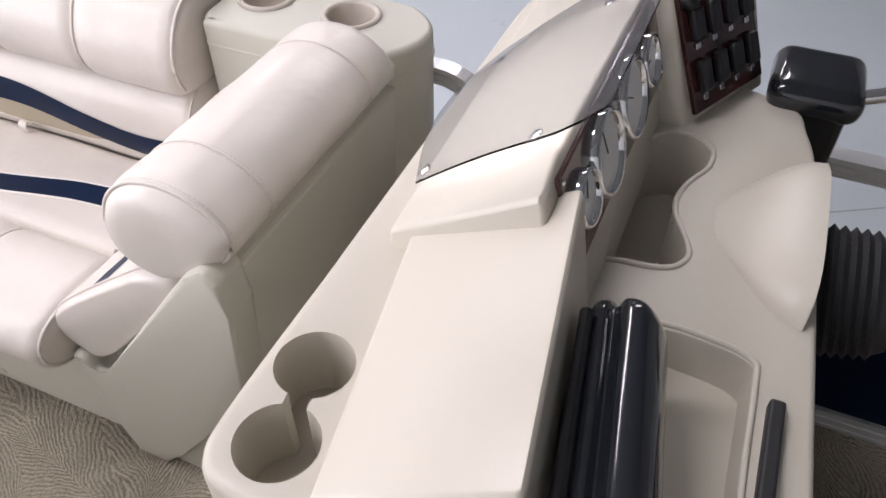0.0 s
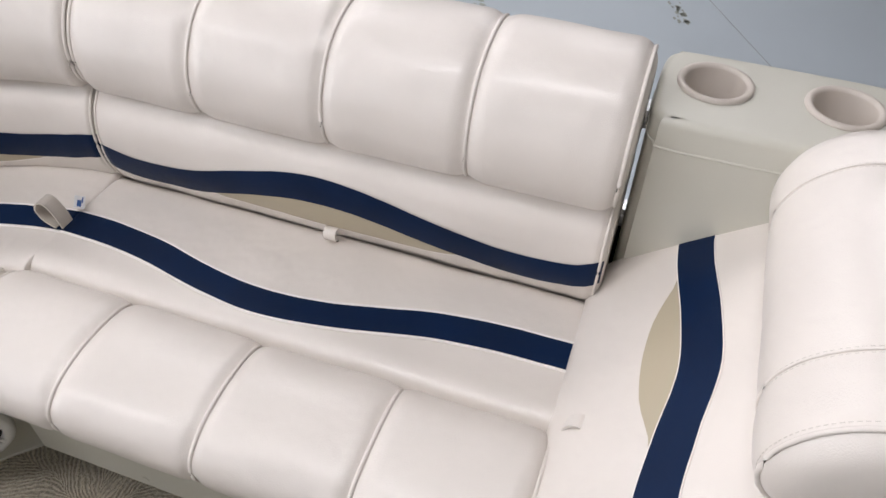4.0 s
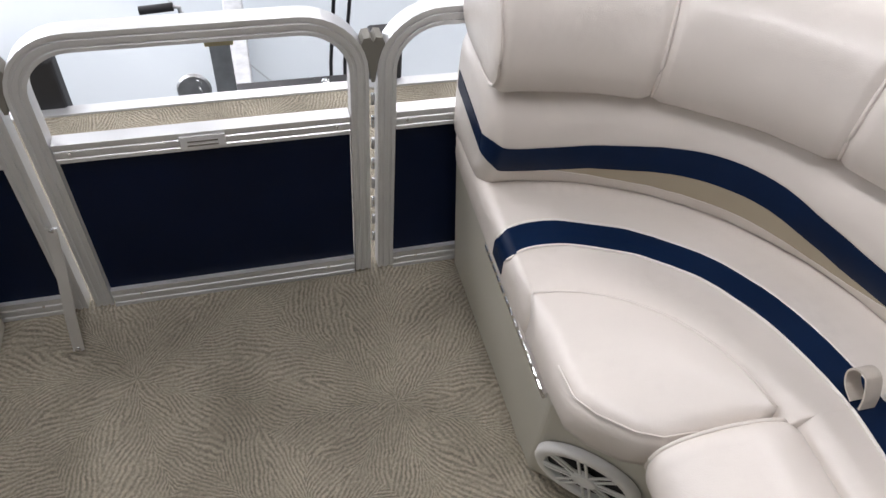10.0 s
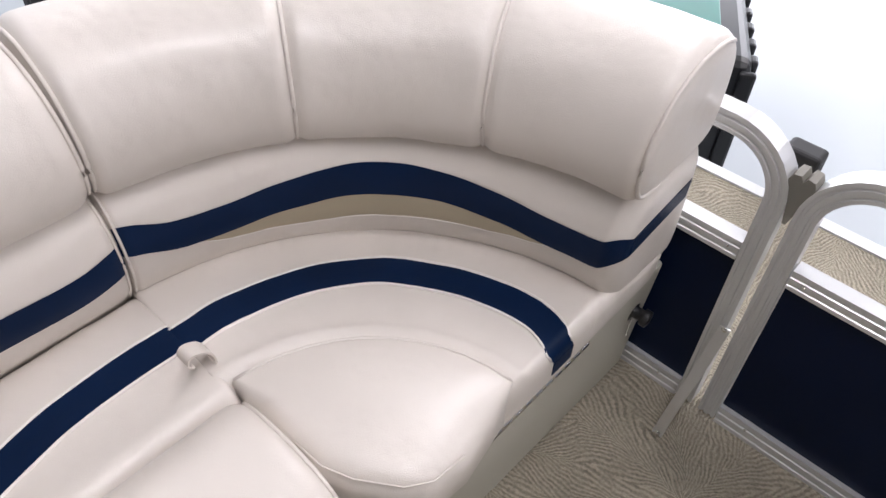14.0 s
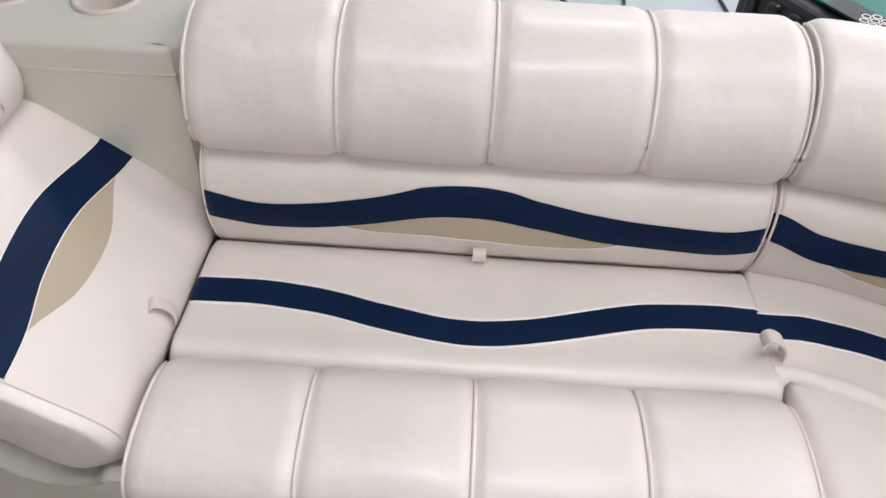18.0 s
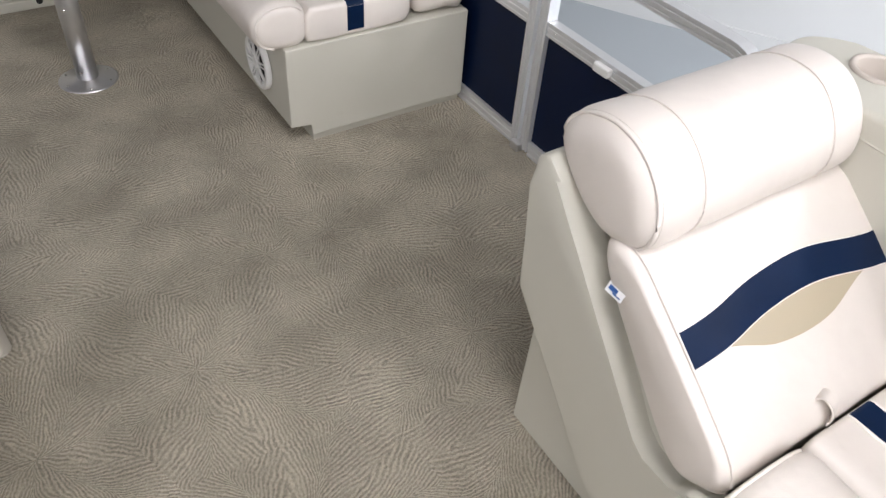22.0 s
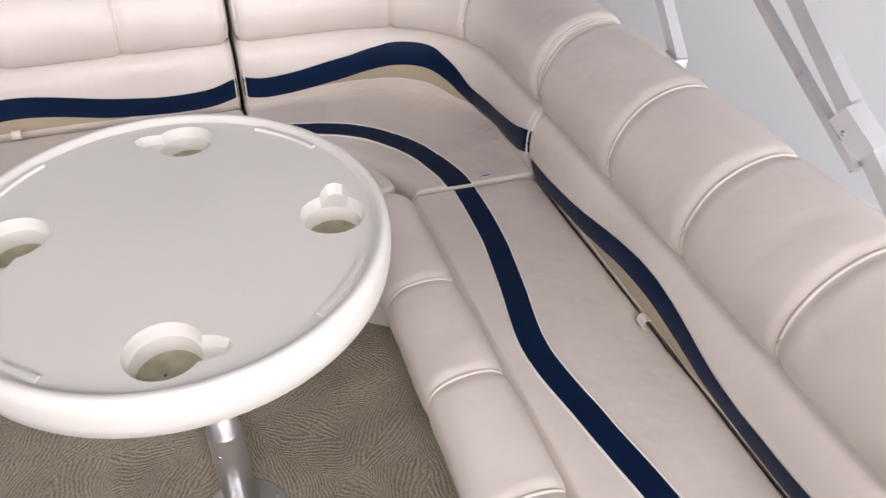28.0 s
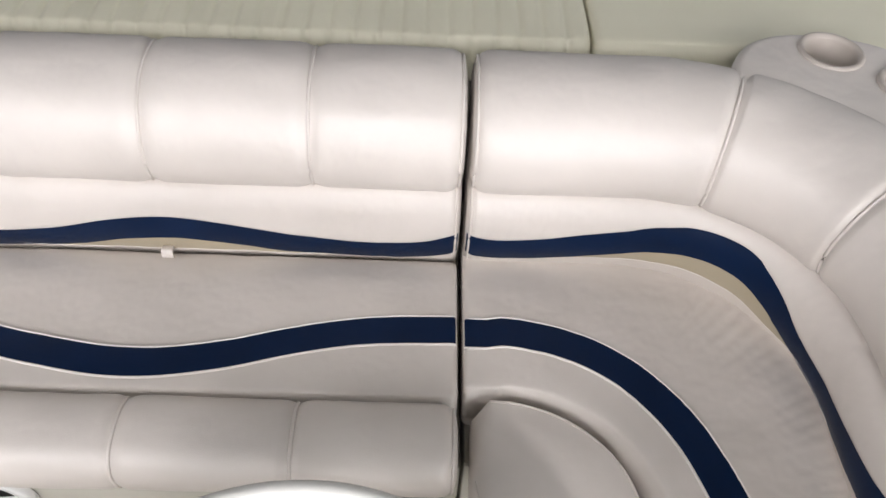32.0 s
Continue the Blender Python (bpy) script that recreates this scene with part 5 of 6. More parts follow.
for k, z in ((0.94, 0.7500), (0.955, 0.7530), (0.975, 0.7520), (0.993, 0.7440), (1.002, 0.7280), (1.0, 0.7060), (0.990, 0.6860), (0.965, 0.6770), (0.93, 0.6750)):
    nxt = [bm.verts.new(p) for p in oval(k, z)]
    for i in range(NA):
        bm.faces.new((prev[i], prev[(i + 1) % NA], nxt[(i + 1) % NA], nxt[i]))
    prev = nxt
nxt = [bm.verts.new(p) for p in oval(0.88, 0.6400)]
for i in range(NA):
    bm.faces.new((prev[i], prev[(i + 1) % NA], nxt[(i + 1) % NA], nxt[i]))
bm.faces.new(nxt)
top = part("tabletop", bm, TABLE, t, "white moulded oval top with raised rim", smooth=False)
for p in top.data.polygons:
    p.use_smooth = len(p.vertices) == 4
for w in wells:
    bm = bmesh.new()
    o = well_outline(w, w[2])
    x, y, r = w
    n = len(o)
    rings = [[bm.verts.new((x + (px - x) * f, y + (py - y) * f, z)) for px, py in o] for f, z in ((1.0, 0.7420), (0.985, 0.7390), (0.955, 0.7300), (0.925, 0.7240))]
    for f, z in ((0.885, 0.7225), (0.870, 0.7160), (0.845, 0.6960)):
        rings.append([bm.verts.new((x + r * f * math.cos(math.atan2(py - y, px - x)), y + r * f * math.sin(math.atan2(py - y, px - x)), z)) for px, py in o])
    for a, b in zip(rings, rings[1:]):
        for i in range(n):
            bm.faces.new((a[i], a[(i + 1) % n], b[(i + 1) % n], b[i]))
    wo = part("drink_well", bm, TABLE, t, smooth=True)
    wo.data.set_sharp_from_angle(angle=radians(40))
    part("well_floor", lathe([(0.0, 0.0), (r * 0.846, 0.0), (r * 0.846, -0.004), (0.0, -0.004)], 32, (x, y, 0.6965)), SOIL_SHADE, wo, "soiled olive well bottom with the well's shade in its colour")
    part("drain_hole", lathe([(0.0, 0.0), (0.0025, 0.0), (0.0025, 0.0008), (0.0, 0.0008)], 8, (x + 0.006, y, 0.6967)), DARKINK, wo)
for a0 in (0.55, 2.2, 3.7, 5.4):
    pts = [(TX + RX * 0.90 * math.cos(a), TY + RY * 0.90 * math.sin(a), 0.7435) for a in np.linspace(a0, a0 + 0.42, 10)]
    part("rim_ridge", tube(pts, [(-0.006, -0.002), (0.006, -0.002), (0.004, 0.0028), (-0.004, 0.0028)]), TABLE, top)
PX, PY = -0.157, -3.880
part("post", lathe([(0.0, 0.012), (0.0335, 0.012), (0.0335, 0.300), (0.0325, 0.304), (0.0295, 0.306), (0.0295, 0.645), (0.0, 0.645)], 36, (PX, PY, 0)), ALU, t, "brushed aluminium post", smooth=True)
fp_ = part("foot_plate", lathe([(0.0, 0.013), (0.040, 0.013), (0.046, 0.007), (0.088, 0.0045), (0.094, 0.002), (0.094, 0.0)], 44, (PX, PY, 0)), ALU, t, "round aluminium floor plate", smooth=True)
for i in range(6):
    screw(fp_, (PX + 0.076 * math.cos(i * math.pi / 3 + 0.4), PY + 0.076 * math.sin(i * math.pi / 3 + 0.4), 0.0055), (0, 0, 1), 0.0045)
screw(fp_, (PX + 0.02, PY + 0.0275, 0.04), (0.5, 0.8, 0), 0.006)
screw(t, (PX + 0.018, PY + 0.029, 0.255), (0.5, 0.8, 0), 0.006)


def wrap(bm, r, zc, facing):
    """Bends a flat sheet round the post."""
    for v in bm.verts:
        a = facing - v.co.x / r
        rr = r + v.co.z
        v.co = Vector((PX + rr * math.cos(a), PY + rr * math.sin(a), zc + v.co.y))
    return bm


def sheet(w, h, z, n=12):
    bm = bmesh.new()
    bmesh.ops.create_grid(bm, x_segments=n, y_segments=1, size=0.5)
    for v in bm.verts:
        v.co = Vector((v.co.x * w, v.co.y * h, z))
    return bm


FACE = radians(82)
lab = part("warning_label", wrap(sheet(0.048, 0.090, 0.0006), 0.0295, 0.425, FACE), LABELW, t, "white warning label with orange header")
part("label_header", wrap(sheet(0.048, 0.018, 0.0009), 0.0295, 0.461, FACE), ORANGE, lab)
bm = text_mesh("WARNING", 0.0112)
for v in bm.verts:
    v.co.z += 0.0013
part("label_word", wrap(bm, 0.0295, 0.461, FACE), DARKINK, lab)
for k in range(9):
    part("label_print", wrap(sheet(0.040 - 0.006 * (k % 3), 0.0026, 0.0010, 6), 0.0295, 0.444 - k * 0.0052, FACE), DARKINK, lab)
part("label_dark", wrap(sheet(0.044, 0.018, 0.0009), 0.0295, 0.388, FACE), RUBBER, lab)

# ---------------------------------------------------------------- the helm
t = thing("helm_console", "beige moulded helm console with gauges and cup holders", "helm console")
def hull(name, pts, material, parent, bevel=0.008, label="", seg=3):
    """A bevelled solid spanned by points."""
    bm = bmesh.new()
    for p in pts:
        bm.verts.new(p)
    bmesh.ops.convex_hull(bm, input=bm.verts)
    bmesh.ops.dissolve_limit(bm, angle_limit=radians(3), verts=bm.verts, edges=bm.edges)
    if bevel:
        bmesh.ops.bevel(bm, geom=list(bm.edges), offset=bevel, segments=seg, profile=0.5, affect="EDGES")
    ob = part(name, bm, material, parent, label, smooth=True)
    ob.data.set_sharp_from_angle(angle=radians(40))
    return ob


low_ = [(0.392, -2.345), (0.41, -2.310), (0.46, -2.300), (1.06, -2.312), (1.13, -2.335), (1.17, -2.40), (1.17, -2.70), (1.13, -2.765), (0.34, -2.782), (0.300, -2.772)]
pad("pedestal", smooth_xy(low_, 3), 0.0, 0.485, 0.012, HELM, t, 0.0)
shell = [(0.352, -2.330), (0.366, -2.290), (0.41, -2.272), (0.50, -2.270), (0.90, -2.280), (1.14, -2.295), (1.19, -2.33), (1.19, -2.62), (1.15, -2.675), (0.68, -2.700), (0.40, -2.735), (0.300, -2.745), (0.283, -2.70), (0.302, -2.56)]
pad("shell", smooth_xy(shell, 4), 0.468, 0.660, 0.012, HELM, t, 0.0)
pad("shell_lip", smooth_xy([(0.272, -2.66), (0.276, -2.745), (0.30, -2.775), (0.40, -2.772), (1.12, -2.74), (1.12, -2.70), (0.40, -2.70), (0.31, -2.69)], 3), 0.455, 0.505, 0.012, HELM, t, 0.0)
for x, y, z in ((1.02, -2.3065, 0.32), (0.93, -2.3065, 0.35)):
    screw(t, (x, y, z), (0, 1, 0), 0.005)
def pair_wells(a, b, r, half):
    """The outline of two round wells joined by a slot."""
    out, d = [], math.asin(half / r)
    for (x, y), (u, v) in ((a, b), (b, a)):
        th = math.atan2(v - y, u - x)
        out += [(x + r * math.cos(q), y + r * math.sin(q)) for q in np.linspace(th + d, th + 2 * math.pi - d, 30)]
    return out


edge = smooth_xy([(0.272, -2.336), (0.273, -2.258), (0.294, -2.222), (0.362, -2.213), (0.62, -2.214), (0.90, -2.217), (1.12, -2.222), (1.185, -2.250), (1.19, -2.33), (0.80, -2.36), (0.47, -2.37), (0.31, -2.385)], 5)
ledge = holed("cup_ledge", edge, 0.695, 0.836, 0.010, [(pair_wells((0.410, -2.262), (0.328, -2.2735), 0.0375, 0.0112), 0.085, 0.96)], HELM, t, "beige ledge with two cup wells")
pad("ledge_skirt", smooth_xy([(0.288, -2.36), (0.298, -2.275), (0.33, -2.250), (0.90, -2.250), (1.15, -2.258), (1.18, -2.30), (1.18, -2.36)], 3), 0.63, 0.705, 0.006, HELM, t, 0.0)
for v in ledge.data.vertices:
    v.co.z += 0.024 * max(0.0, v.co.x - 0.50) / 0.7
hull("raised_block", [(0.292, -2.330, 0.62), (0.288, -2.325, 0.842), (0.553, -2.284, 0.860), (0.60, -2.277, 0.863), (0.60, -2.277, 0.62), (0.290, -2.530, 0.62), (0.304, -2.488, 0.942), (0.546, -2.451, 0.957), (0.60, -2.443, 0.960), (0.60, -2.50, 0.62)], HELM, t, 0.008)
hull("hood", [(0.574, -2.248, 0.70), (0.576, -2.256, 0.857), (1.12, -2.235, 0.70), (1.12, -2.250, 0.885), (0.560, -2.416, 0.966), (0.611, -2.411, 0.978), (1.10, -2.420, 0.992), (0.552, -2.424, 0.935), (1.10, -2.474, 0.79), (0.60, -2.474, 0.79)], HELM, t, 0.005)
# gauge panel under the hood's aft edge
gx = Vector((1, -0.012, 0.045)).normalized()
gn = Vector((0, -0.955, 0.295)).normalized()
gz = gn.cross(gx).normalized()
G = Matrix((( gx.x, gz.x, gn.x, 0.776), (gx.y, gz.y, gn.y, -2.437), (gx.z, gz.z, gn.z, 0.920), (0, 0, 0, 1)))
bm = box(-0.185, 0.185, -0.056, 0.056, -0.012, 0.003, 0.003)
bm.transform(G)
dash = part("gauge_panel", bm, BURL, t, "dark glossy burl gauge panel")
for gx_, rr in ((-0.140, 0.030), (-0.066, 0.047), (0.038, 0.047), (0.120, 0.032)):
    bm = lathe([(rr, 0.002), (rr, 0.010), (rr * 0.93, 0.013), (rr * 0.86, 0.011), (rr * 0.84, 0.005)], 32)
    bm.transform(G @ Matrix.Translation((gx_, 0, 0)))
    g = part("gauge", bm, CHROME, dash, "round gauge with chrome bezel", smooth=True)
    bm = lathe([(rr * 0.85, 0.006), (0.0, 0.006)], 24)
    bm.transform(G @ Matrix.Translation((gx_, 0, 0)))
    part("gauge_face", bm, LABELW, dash)
    bm = box(-0.0008, 0.0008, 0, rr * 0.7, 0.0065, 0.0075)
    bm.transform(G @ Matrix.Translation((gx_, 0, 0)) @ Matrix.Rotation(0.7 + gx_ * 8, 4, "Z"))
    part("needle", bm, DARKINK, dash)
for a, b in ((-0.176, 0.047), (-0.176, -0.047), (0.176, 0.047), (0.176, -0.047), (-0.012, -0.048), (0.082, -0.048)):
    screw(dash, G @ Vector((a, b, 0.003)), gn, 0.0035)
# acrylic visor, a curved clear sheet on four screws
verts, faces, NU, NV = [], [], 14, 10
P00, P10, P01, P11 = Vector((0.630, -2.262, 0.880)), Vector((0.902, -2.264, 0.896)), Vector((0.606, -2.446, 1.020)), Vector((0.975, -2.450, 1.034))
for s_ in (0.0, 0.003):
    for i in range(NU + 1):
        for j in range(NV + 1):
            u, v = i / NU, j / NV
            p = P00 * (1 - u) * (1 - v) + P10 * u * (1 - v) + P01 * (1 - u) * v + P11 * u * v
            trim = 0.03 * max(0, v - 0.7) ** 2 / 0.09 * max(0, 1 - u * 6)
            bulge = 0.030 * math.sin(math.pi * u) * (1 - v) ** 2
            p = p + Vector((trim, bulge, 0.007 * math.sin(math.pi * v) - 0.3 * bulge + s_))
            verts.append(p)
W = NV + 1
off = (NU + 1) * W
for i in range(NU):
    for j in range(NV):
        a = i * W + j
        faces += [(a, a + 1, a + W + 1, a + W), (off + a, off + a + W, off + a + W + 1, off + a + 1)]
for i in range(NU):
    for j, w in ((0, 0), (NV, 1)):
        a, b = i * W + j, (i + 1) * W + j
        faces.append((a, b, off + b, off + a))
for j in range(NV):
    for i in (0, NU):
        a, b = i * W + j, i * W + j + 1
        faces.append((a, b, off + b, off + a))
vis = mesh_object("visor", verts, faces, ACRYLIC, t, "clear acrylic visor on four screws")
vis.data.set_sharp_from_angle(angle=radians(30))
vis.visible_shadow = False
for x, y, z in ((0.645, -2.267, 0.890), (0.622, -2.388, 0.984), (0.866, -2.271, 0.903), (0.886, -2.390, 0.992)):
    screw(t, (x, y, z), (-0.05, 0.55, 0.83), 0.0075)
# aft shelf with bean-shaped tray and square tray


bean = smooth_xy([(0.677, -2.463), (0.728, -2.461), (0.804, -2.459), (0.878, -2.460), (0.909, -2.472), (0.928, -2.497), (0.928, -2.522), (0.906, -2.541), (0.870, -2.542), (0.832, -2.525), (0.796, -2.518), (0.766, -2.524), (0.732, -2.541), (0.710, -2.546), (0.689, -2.535), (0.680, -2.513), (0.677, -2.483)], 3)
sq = smooth_xy([(0.594, -2.540), (0.592, -2.600), (0.582, -2.628), (0.560, -2.632), (0.443, -2.634), (0.350, -2.642), (0.334, -2.632), (0.336, -2.576), (0.36, -2.566), (0.45, -2.552), (0.57, -2.535)], 3)
top_ = smooth_xy([(0.30, -2.46), (0.66, -2.42), (1.08, -2.42), (1.11, -2.46), (1.06, -2.62), (1.00, -2.651), (0.906, -2.668), (0.676, -2.682), (0.475, -2.692), (0.305, -2.702), (0.288, -2.68), (0.287, -2.52)], 5)
holed("aft_shelf", top_, 0.612, 0.815, 0.008, [(bean, 0.095, 0.955), (sq, 0.045, 0.93)], HELM, t, "beige shelf with bean-shaped and square trays")
for ol, z in ((sq, 0.8155), (bean, 0.8150)):
    c_ = sum((Vector((x, y, 0)) for x, y in ol), Vector()) / len(ol)
    part("tray_lip", tube([c_ + (Vector((x, y, 0)) - c_) * 1.05 + Vector((0, 0, z)) for x, y in ol], ring(0.0035, 6), closed=True), HELM, t, smooth=True)
# glossy black hinged cover
cov = Cushion(Line([straight(0.300, -2.590, 0.530, -2.552, 0.1, 0.99)]), [(0.0, 0.812), (0.0, 0.846), (0.008, 0.892), (0.028, 0.918), (0.048, 0.916), (0.056, 0.899), (0.066, 0.904), (0.077, 0.890), (0.079, 0.835), (0.077, 0.812), (0.04, 0.81)], round_end=0.020)
cov.body("radio_cover", GLOSSBLACK, t, "glossy black hinged radio cover")
part("cover_hinge", tube([(0.318, -2.508, 0.902), (0.508, -2.478, 0.902)], ring(0.006, 8)), BLACK, t)
# switch panel on its slanted bracket
hull("switch_pod", [(0.945, -2.43, 0.80), (1.175, -2.43, 0.80), (0.945, -2.506, 0.80), (1.12, -2.585, 0.80), (0.985, -2.40, 0.985), (1.195, -2.41, 0.985), (0.992, -2.440, 0.978), (1.168, -2.518, 0.978)], HELM, t, 0.006)
sxv = Vector((0.9025, -0.4305, 0.0)).normalized()
syv = Vector((0.17, 0.40, 0.90)); syv = (syv - sxv * syv.dot(sxv)).normalized()
sn_ = sxv.cross(syv)
spc = Vector((0.948, -2.506, 0.828)) + sxv * 0.086 + syv * 0.080
SM = Matrix(((sxv.x, syv.x, sn_.x, spc.x), (sxv.y, syv.y, sn_.y, spc.y), (sxv.z, syv.z, sn_.z, spc.z), (0, 0, 0, 1)))
bm = box(-0.078, 0.078, -0.078, 0.078, -0.004, 0.003, 0.002)
bm.transform(SM)
sp_ = part("switch_panel", bm, BURL, t, "dark glossy panel of rocker switches")
for r_ in range(2):
    for c_ in range(4):
        bm = box(-0.011, 0.011, -0.021, 0.021, 0.003, 0.014, 0.004)
        bm.transform(SM @ Matrix.Translation((-0.054 + c_ * 0.036, 0.034 - r_ * 0.066, 0)))
        part("rocker_switch", bm, BLACK, sp_)
        bm = box(-0.005, 0.005, -0.004, 0.004, 0.003, 0.0055, 0.001)
        bm.transform(SM @ Matrix.Translation((-0.054 + c_ * 0.036, 0.006 - r_ * 0.066, 0)))
        part("switch_light", bm, CHROME, sp_)
bm = lathe([(0.014, 0.003), (0.014, 0.012), (0.009, 0.016), (0.0, 0.016)], 16)
bm.transform(SM @ Matrix.Translation((-0.060, 0.066, 0)))
part("ignition", bm, BLACK, sp_, smooth=True)
# control box and steering boot
tb = part("control_box", box(1.042, 1.175, -2.712, -2.589, 0.800, 0.850, 0.022, 4), GLOSSBLACK, t, "glossy black throttle box", smooth=True)
part("lever", tube(smooth_line([(1.12, -2.702, 0.807), (1.15, -2.78, 0.827), (1.21, -2.86, 0.872), (1.24, -2.93, 0.942)], 6), ring(0.011, 10)), CHROME, tb, "chrome throttle lever", smooth=True)
boot = [(0.0, 0.0), (0.082, 0.0)]
for k in range(9):
    boot += [(0.080 - k * 0.001, 0.010 + k * 0.011), (0.073 - k * 0.001, 0.0155 + k * 0.011)]
boot += [(0.06, 0.115), (0.0, 0.118)]
part("wheel_boot", lathe(boot, 36, (0.772, -2.650, 0.750), (0, -0.95, 0.22)), RUBBER, t, "ribbed black rubber steering boot", smooth=False)
verts, faces, NS, NT = [], [], 12, 20
for i in range(NS + 1):
    s_ = i / NS
    e_ = s_ * s_ * (3 - 2 * s_)
    for k in range(NT + 1):
        a = math.pi * k / NT
        w_, h_ = 0.022 + 0.125 * e_, 0.004 + 0.044 * e_
        c_, q_ = math.cos(a), math.sin(a)
        verts.append((0.785 - w_ * abs(c_) ** 0.5 * (1 if c_ > 0 else -1), -2.524 - 0.150 * s_ + 0.010 * (1 - q_) * s_, 0.797 + (h_ + 0.006) * q_ ** 0.45 - 0.06 * (1 - q_ ** 0.4) * e_))
for k in range(NT + 1):
    verts.append((verts[NS * (NT + 1) + k][0], -2.680, 0.62))
for i in range(NS + 1):
    for k in range(NT):
        p_ = i * (NT + 1) + k
        faces.append((p_, p_ + 1, p_ + NT + 2, p_ + NT + 1))
mesh_object("column_bulge", verts, faces, HELM, t).data.set_sharp_from_angle(angle=radians(60))
# black block filling the dark area below the throttle box
part("block_below_throttle", box(1.07, 1.16, -2.70, -2.62, 0.62, 0.805, 0.01), BLACK, t)
part("door_strip", box(0.36, 0.543, -2.660, -2.646, 0.808, 0.828, 0.003), RUBBER, t)
speaker(t, (0.3285, -2.585, 0.275), (-0.98, 0.18, 0), 0.082)

# ---------------------------------------------------------------- round the boat
t = thing("trailer", "galvanised trailer tongue with winch post under the bow", "trailer")
part("tongue", box(-0.05, 0.05, -4.0, 2.6, -0.78, -0.70, 0.008), GALV, t)
part("winch_post", tube([(-0.03, 1.10, -0.70), (-0.03, 1.10, -0.02)], [(-0.032, -0.02), (0.032, -0.02), (0.032, 0.02), (-0.032, 0.02)], up=(0, 1, 0)), GALV, t)
part("winch_bracket", box(-0.075, 0.015, 1.06, 1.14, -0.045, -0.012, 0.004), BRASS, t)
w = part("winch_drum", lathe([(0.0, -0.05), (0.035, -0.05), (0.035, -0.045), (0.018, -0.044), (0.018, 0.044), (0.035, 0.045), (0.035, 0.05), (0.0, 0.05)], 24, (-0.03, 1.10, 0.012), (1, 0, 0)), BRASS, t, "zinc-yellow winch drum", smooth=True)
part("winch_gear", lathe([(0.0, 0.0), (0.03, 0.0), (0.03, 0.006), (0.0, 0.006)], 20, (-0.092, 1.10, 0.02), (1, 0, 0)), BRASS, t)
part("ratchet", box(-0.085, -0.075, 1.085, 1.115, -0.03, 0.045, 0.002), GALV, t)
part("crank", tube([(-0.095, 1.10, 0.012), (-0.125, 1.10, 0.015), (-0.128, 1.10, 0.075), (-0.150, 1.10, 0.078)], ring(0.007, 8)), GALV, t, smooth=True)
part("crank_grip", tube([(-0.145, 1.10, 0.078), (-0.245, 1.10, 0.072)], ring(0.013, 12)), RUBBER, t, "black crank grip", smooth=True)
part("axle_pin", tube([(0.02, 1.10, 0.012), (0.07, 1.10, 0.010)], ring(0.006, 8)), BLACK, t)
part("cross_bar", box(-0.06, 0.40, 1.14, 1.20, -0.33, -0.285, 0.004), BLACK, t, "black steel cross bar")
screw(t, (0.31, 1.17, -0.285), (0, 0, 1), 0.016)
part("chain_block", lathe([(0.0, 0.0), (0.05, 0.0), (0.055, 0.015), (0.05, 0.03), (0.0, 0.03)], 18, (-0.13, 1.06, -0.19), (0, -1, 0.2)), GALV, t)
for k in range(8):
    part("chain_link", lathe([(0.012, -0.004), (0.016, 0.0), (0.012, 0.004), (0.009, 0.0), (0.012, -0.004)], 10, (-0.115 + 0.006 * (k % 2), 1.04, -0.16 - k * 0.022), (1, 0, 0.4) if k % 2 else (0.2, 1, 0)), GALV, t)
t = thing("light_stand", "two thin black poles standing before the bow", "stand")
for dx in (0.0, 0.052):
    part("pole", tube([(0.335 + dx, 1.30, FLOOR_Z), (0.345 + dx, 1.30, -0.3), (0.395 + dx * 1.2, 1.30, 0.30), (0.43 + dx * 1.3, 1.30, 0.85)], ring(0.007, 8)), BLACK, t, smooth=True)
part("stand_foot", box(0.25, 0.48, 1.22, 1.38, FLOOR_Z, FLOOR_Z + 0.02, 0.004), BLACK, t)
for px in (-0.482, 0.442):
    t = thing("bow_stop", "black rubber-faced bow stop standing on the deck edge", "bow stop", "bow stops")
    part("block", box(px - 0.048, px + 0.048, 0.735, 0.80, -0.06, 0.155, 0.012, 3), RUBBER, t)
    part("bracket", box(px - 0.03, px + 0.03, 0.80, 0.815, -0.10, 0.10, 0.003), GALV, t)
# black ribbed tub with teal cover
t = thing("storage_tub", "large black ribbed plastic tub with teal cover", "tub")
bm = box(-3.0, -0.02, 1.75, 3.15, FLOOR_Z, -0.12, 0.05, 3)
bm.transform(ROOM)
part("body", bm, BLACK, t)
bm = box(-2.9, -0.14, 1.86, 3.04, -0.118, -0.10, 0.006)
bm.transform(ROOM)
part("cover", bm, GREEN, t, "teal fabric cover")
for k in range(24):
    a = -2.92 + k * 0.124
    bm = box(a, a + 0.06, 1.725, 1.76, FLOOR_Z + 0.02, -0.15, 0.012)
    bm.transform(ROOM)
    part("rib", bm, BLACK, t)
for k in range(11):
    b = 1.82 + k * 0.122
    bm = box(-0.03, 0.005, b, b + 0.06, FLOOR_Z + 0.02, -0.15, 0.012)
    bm.transform(ROOM)
    part("rib", bm, BLACK, t)
bm = box(-2.62, -2.18, 1.84, 1.98, -0.102, -0.094, 0.004)
bm.transform(ROOM)
lb = part("label_plate", bm, BLACK, t)
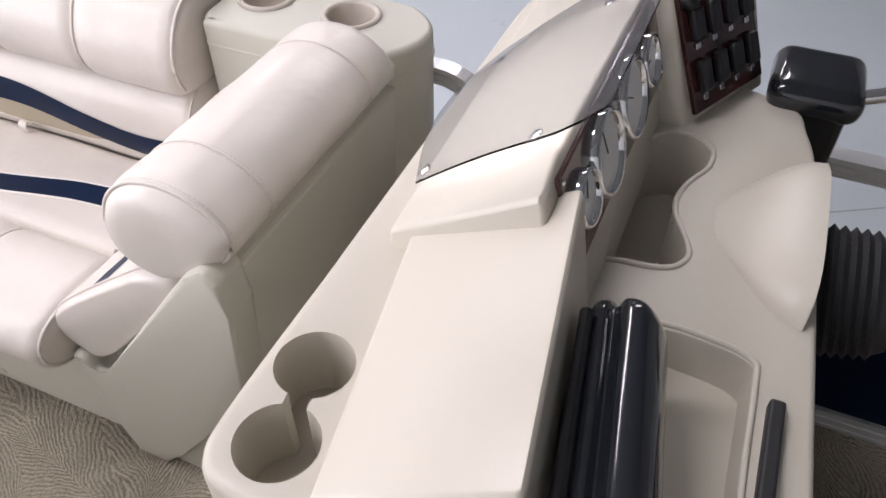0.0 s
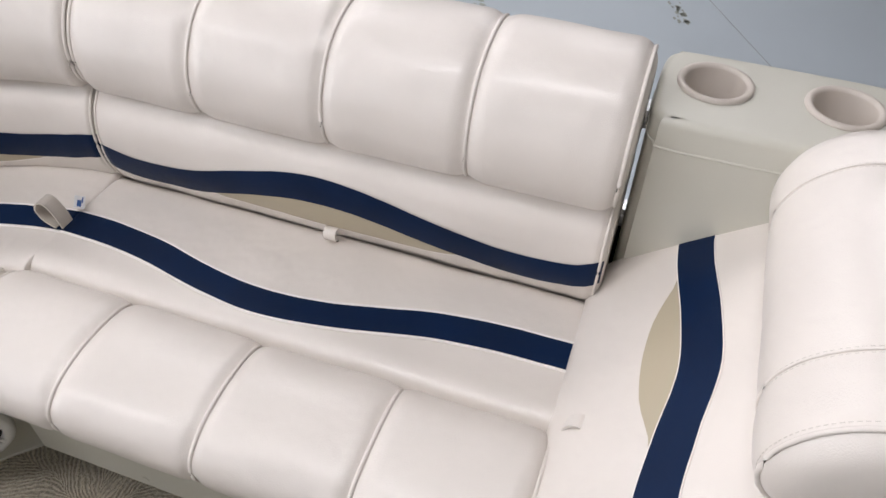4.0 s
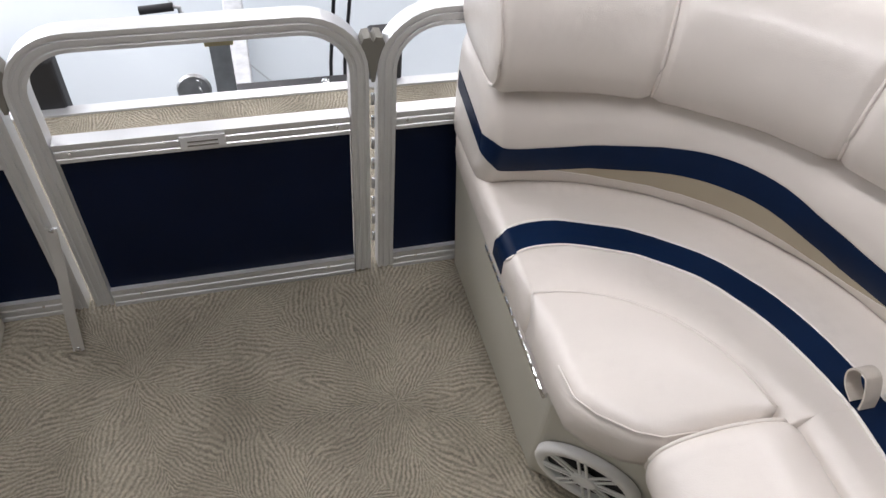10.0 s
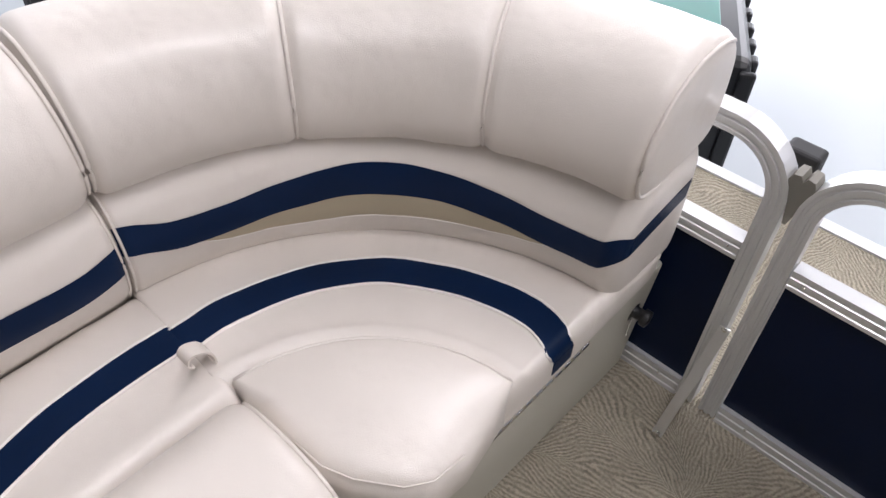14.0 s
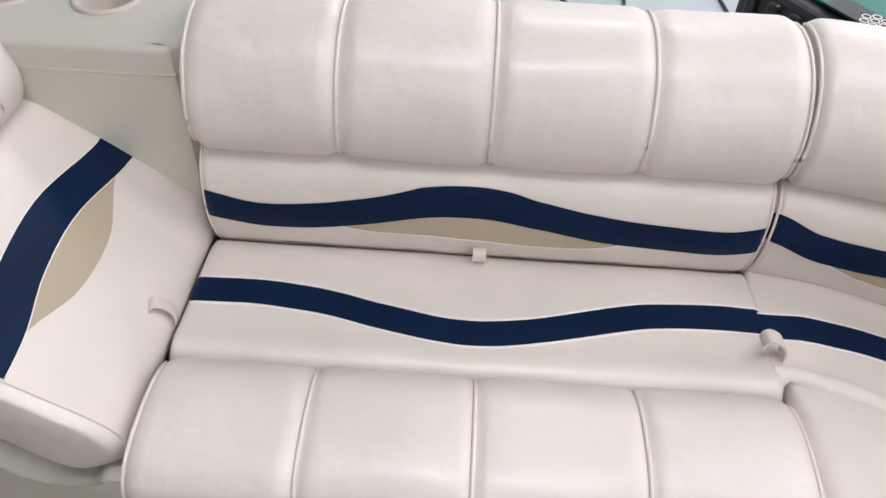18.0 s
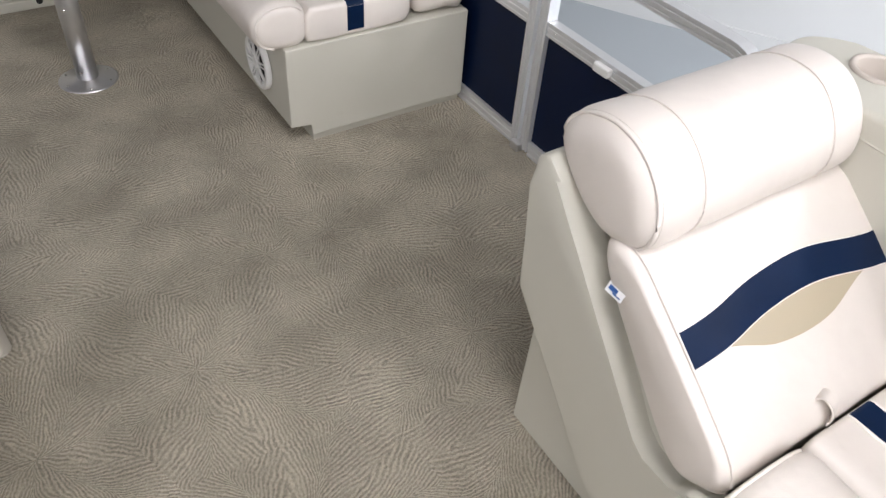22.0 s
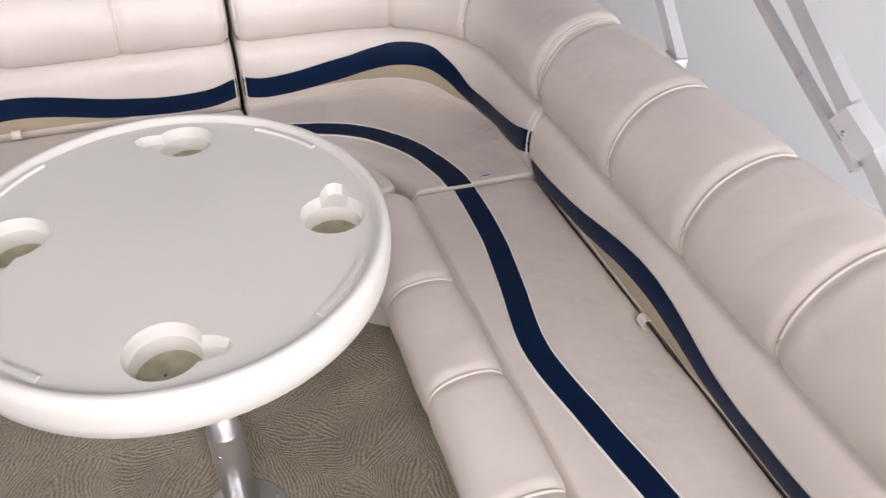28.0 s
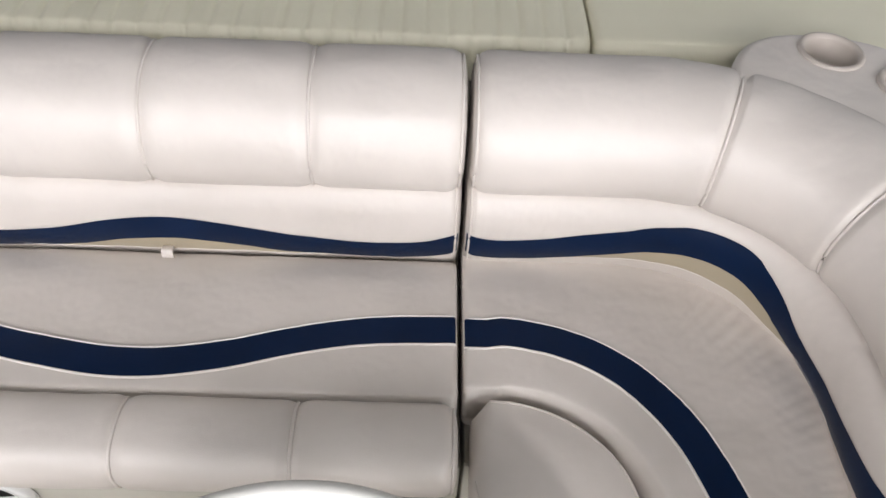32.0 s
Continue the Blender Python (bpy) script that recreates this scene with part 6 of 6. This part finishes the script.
for k in range(7):
    bm = lathe([(0.020, 0.0), (0.020, 0.002), (0.015, 0.002), (0.015, 0.0)], 16, (-2.40 + (0.045 * math.cos(k * math.pi / 3) if k else 0), 1.91 + (0.045 * math.sin(k * math.pi / 3) if k else 0), -0.0935))
    bm.transform(ROOM)
    part("icon", bm, LABELW, lb)
# cables, cartons, trestle on the floor
def cable(pts, r, label):
    t = thing("power_cable", label, "cable")
    part("cord", tube(smooth_line(pts, 8), ring(r, 7)), RUBBER, t, smooth=True)
cable([(-5.0, -0.95, FLOOR_Z + 0.01), (-4.85, -0.75, FLOOR_Z + 0.01), (-4.6, -0.62, FLOOR_Z + 0.012), (-4.45, -0.45, FLOOR_Z + 0.012), (-4.6, -0.25, FLOOR_Z + 0.012), (-4.85, -0.30, FLOOR_Z + 0.02), (-4.95, -0.55, FLOOR_Z + 0.03), (-5.2, -0.2, FLOOR_Z + 0.012), (-5.1, 0.3, FLOOR_Z + 0.01), (-4.4, 0.42, FLOOR_Z + 0.01), (-3.6, 0.45, FLOOR_Z + 0.01), (-3.3, 0.62, FLOOR_Z + 0.02)], 0.011, "coiled black power cable on the concrete floor")
def carton(cx_, cy_, w, d, h, turn, label):
    t = thing("carton", label, "box", "cartons", (cx_, cy_, FLOOR_Z))
    t.rotation_euler = (0, 0, radians(turn))
    for x0, x1, y0, y1 in ((-w, w, -d, -d + 0.008), (-w, w, d - 0.008, d), (-w, -w + 0.008, -d + 0.009, d - 0.009), (w - 0.008, w, -d + 0.009, d - 0.009)):
        part("side", box(x0, x1, y0, y1, 0.0, h), CARD, t)
    part("bottom", box(-w + 0.009, w - 0.009, -d + 0.009, d - 0.009, 0.0, 0.006), CARD, t)
    for s_, ax in ((1, "x"), (-1, "x"), (1, "y"), (-1, "y")):
        bm = box(-w, w, 0, d * 0.7, -0.003, 0.003) if ax == "y" else box(0, w * 0.6, -d, d, -0.003, 0.003)
        if ax == "y":
            bm.transform(Matrix.Translation((0, s_ * d, h)) @ Matrix.Rotation(radians(35 * s_), 4, "X") @ Matrix.Diagonal((1, s_, 1, 1)))
        else:
            bm.transform(Matrix.Translation((s_ * w, 0, h)) @ Matrix.Rotation(radians(-30 * s_), 4, "Y") @ Matrix.Diagonal((s_, 1, 1, 1)))
        part("flap", bm, CARD, t)
carton(4.25, 1.62, 0.20, 0.16, 0.26, 20, "open brown cardboard carton on the showroom floor")
carton(4.55, 1.22, 0.16, 0.14, 0.20, -35, "small open brown cardboard carton on the floor")
carton(4.75, 1.75, 0.22, 0.18, 0.30, 60, "open brown cardboard carton beside others")
t = thing("tool_case", "yellow and black plastic tool case on the floor", "tool case", "", (4.02, 1.52, FLOOR_Z))
part("case", box(-0.11, 0.11, -0.07, 0.07, 0.0, 0.12, 0.012), YELLOW, t)
part("handle", tube([(-0.05, 0, 0.12), (-0.045, 0, 0.15), (0.045, 0, 0.15), (0.05, 0, 0.12)], ring(0.008, 8)), BLACK, t)
part("latch", box(-0.03, 0.03, -0.078, -0.07, 0.07, 0.10, 0.003), BLACK, t)
t = thing("trestle", "folding grey steel trestle on the showroom floor", "trestle", "", (-0.42, 3.45, FLOOR_Z))
for dx in (-0.12, 0.30):
    part("leg", tube([(dx, -0.10, 0.0), (dx + 0.03, 0.0, 0.62)], ring(0.014, 8)), GALV, t)
    part("leg", tube([(dx + 0.02, 0.22, 0.0), (dx + 0.03, 0.01, 0.62)], ring(0.014, 8)), GALV, t)
part("top_bar", box(-0.22, 0.44, -0.03, 0.04, 0.62, 0.68, 0.006), GALV, t)
# scuffs left by tyres on the paint
for (sx_, sy_, ln, wd, tn) in ((4.7, -1.62, 0.30, 0.05, 20), (5.25, -0.9, 0.5, 0.06, 70), (5.6, -0.5, 0.35, 0.05, 75), (4.9, 0.0, 0.3, 0.06, 40), (5.0, -1.5, 0.2, 0.03, 10), (4.4, -0.3, 0.35, 0.04, 65)):
    rnd = random.Random(int(sx_ * 100))
    verts, faces = [], []
    for k in range(26):
        a, b = rnd.uniform(-ln / 2, ln / 2), rnd.gauss(0, wd / 2)
        e = rnd.uniform(0.006, 0.022)
        o = Vector((a, b))
        i = len(verts)
        for q_ in range(5):
            an = q_ * 2 * math.pi / 5 + rnd.random()
            p = Matrix.Rotation(radians(tn), 2) @ Vector((o.x + e * 1.6 * math.cos(an), o.y + e * 0.7 * math.sin(an)))
            verts.append((sx_ + p.x, sy_ + p.y, FLOOR_Z + 0.0012))
        faces.append(tuple(range(i, i + 5)))
    tagged(mesh_object("floor_scuff", verts, faces, mat("scuffed_paint", (0.30, 0.31, 0.27), 0.6, var=0.3, vscale=30), None, smooth=False), "dark scuff marks on the painted concrete", "scuff mark", "floor scuffs", "stuff")
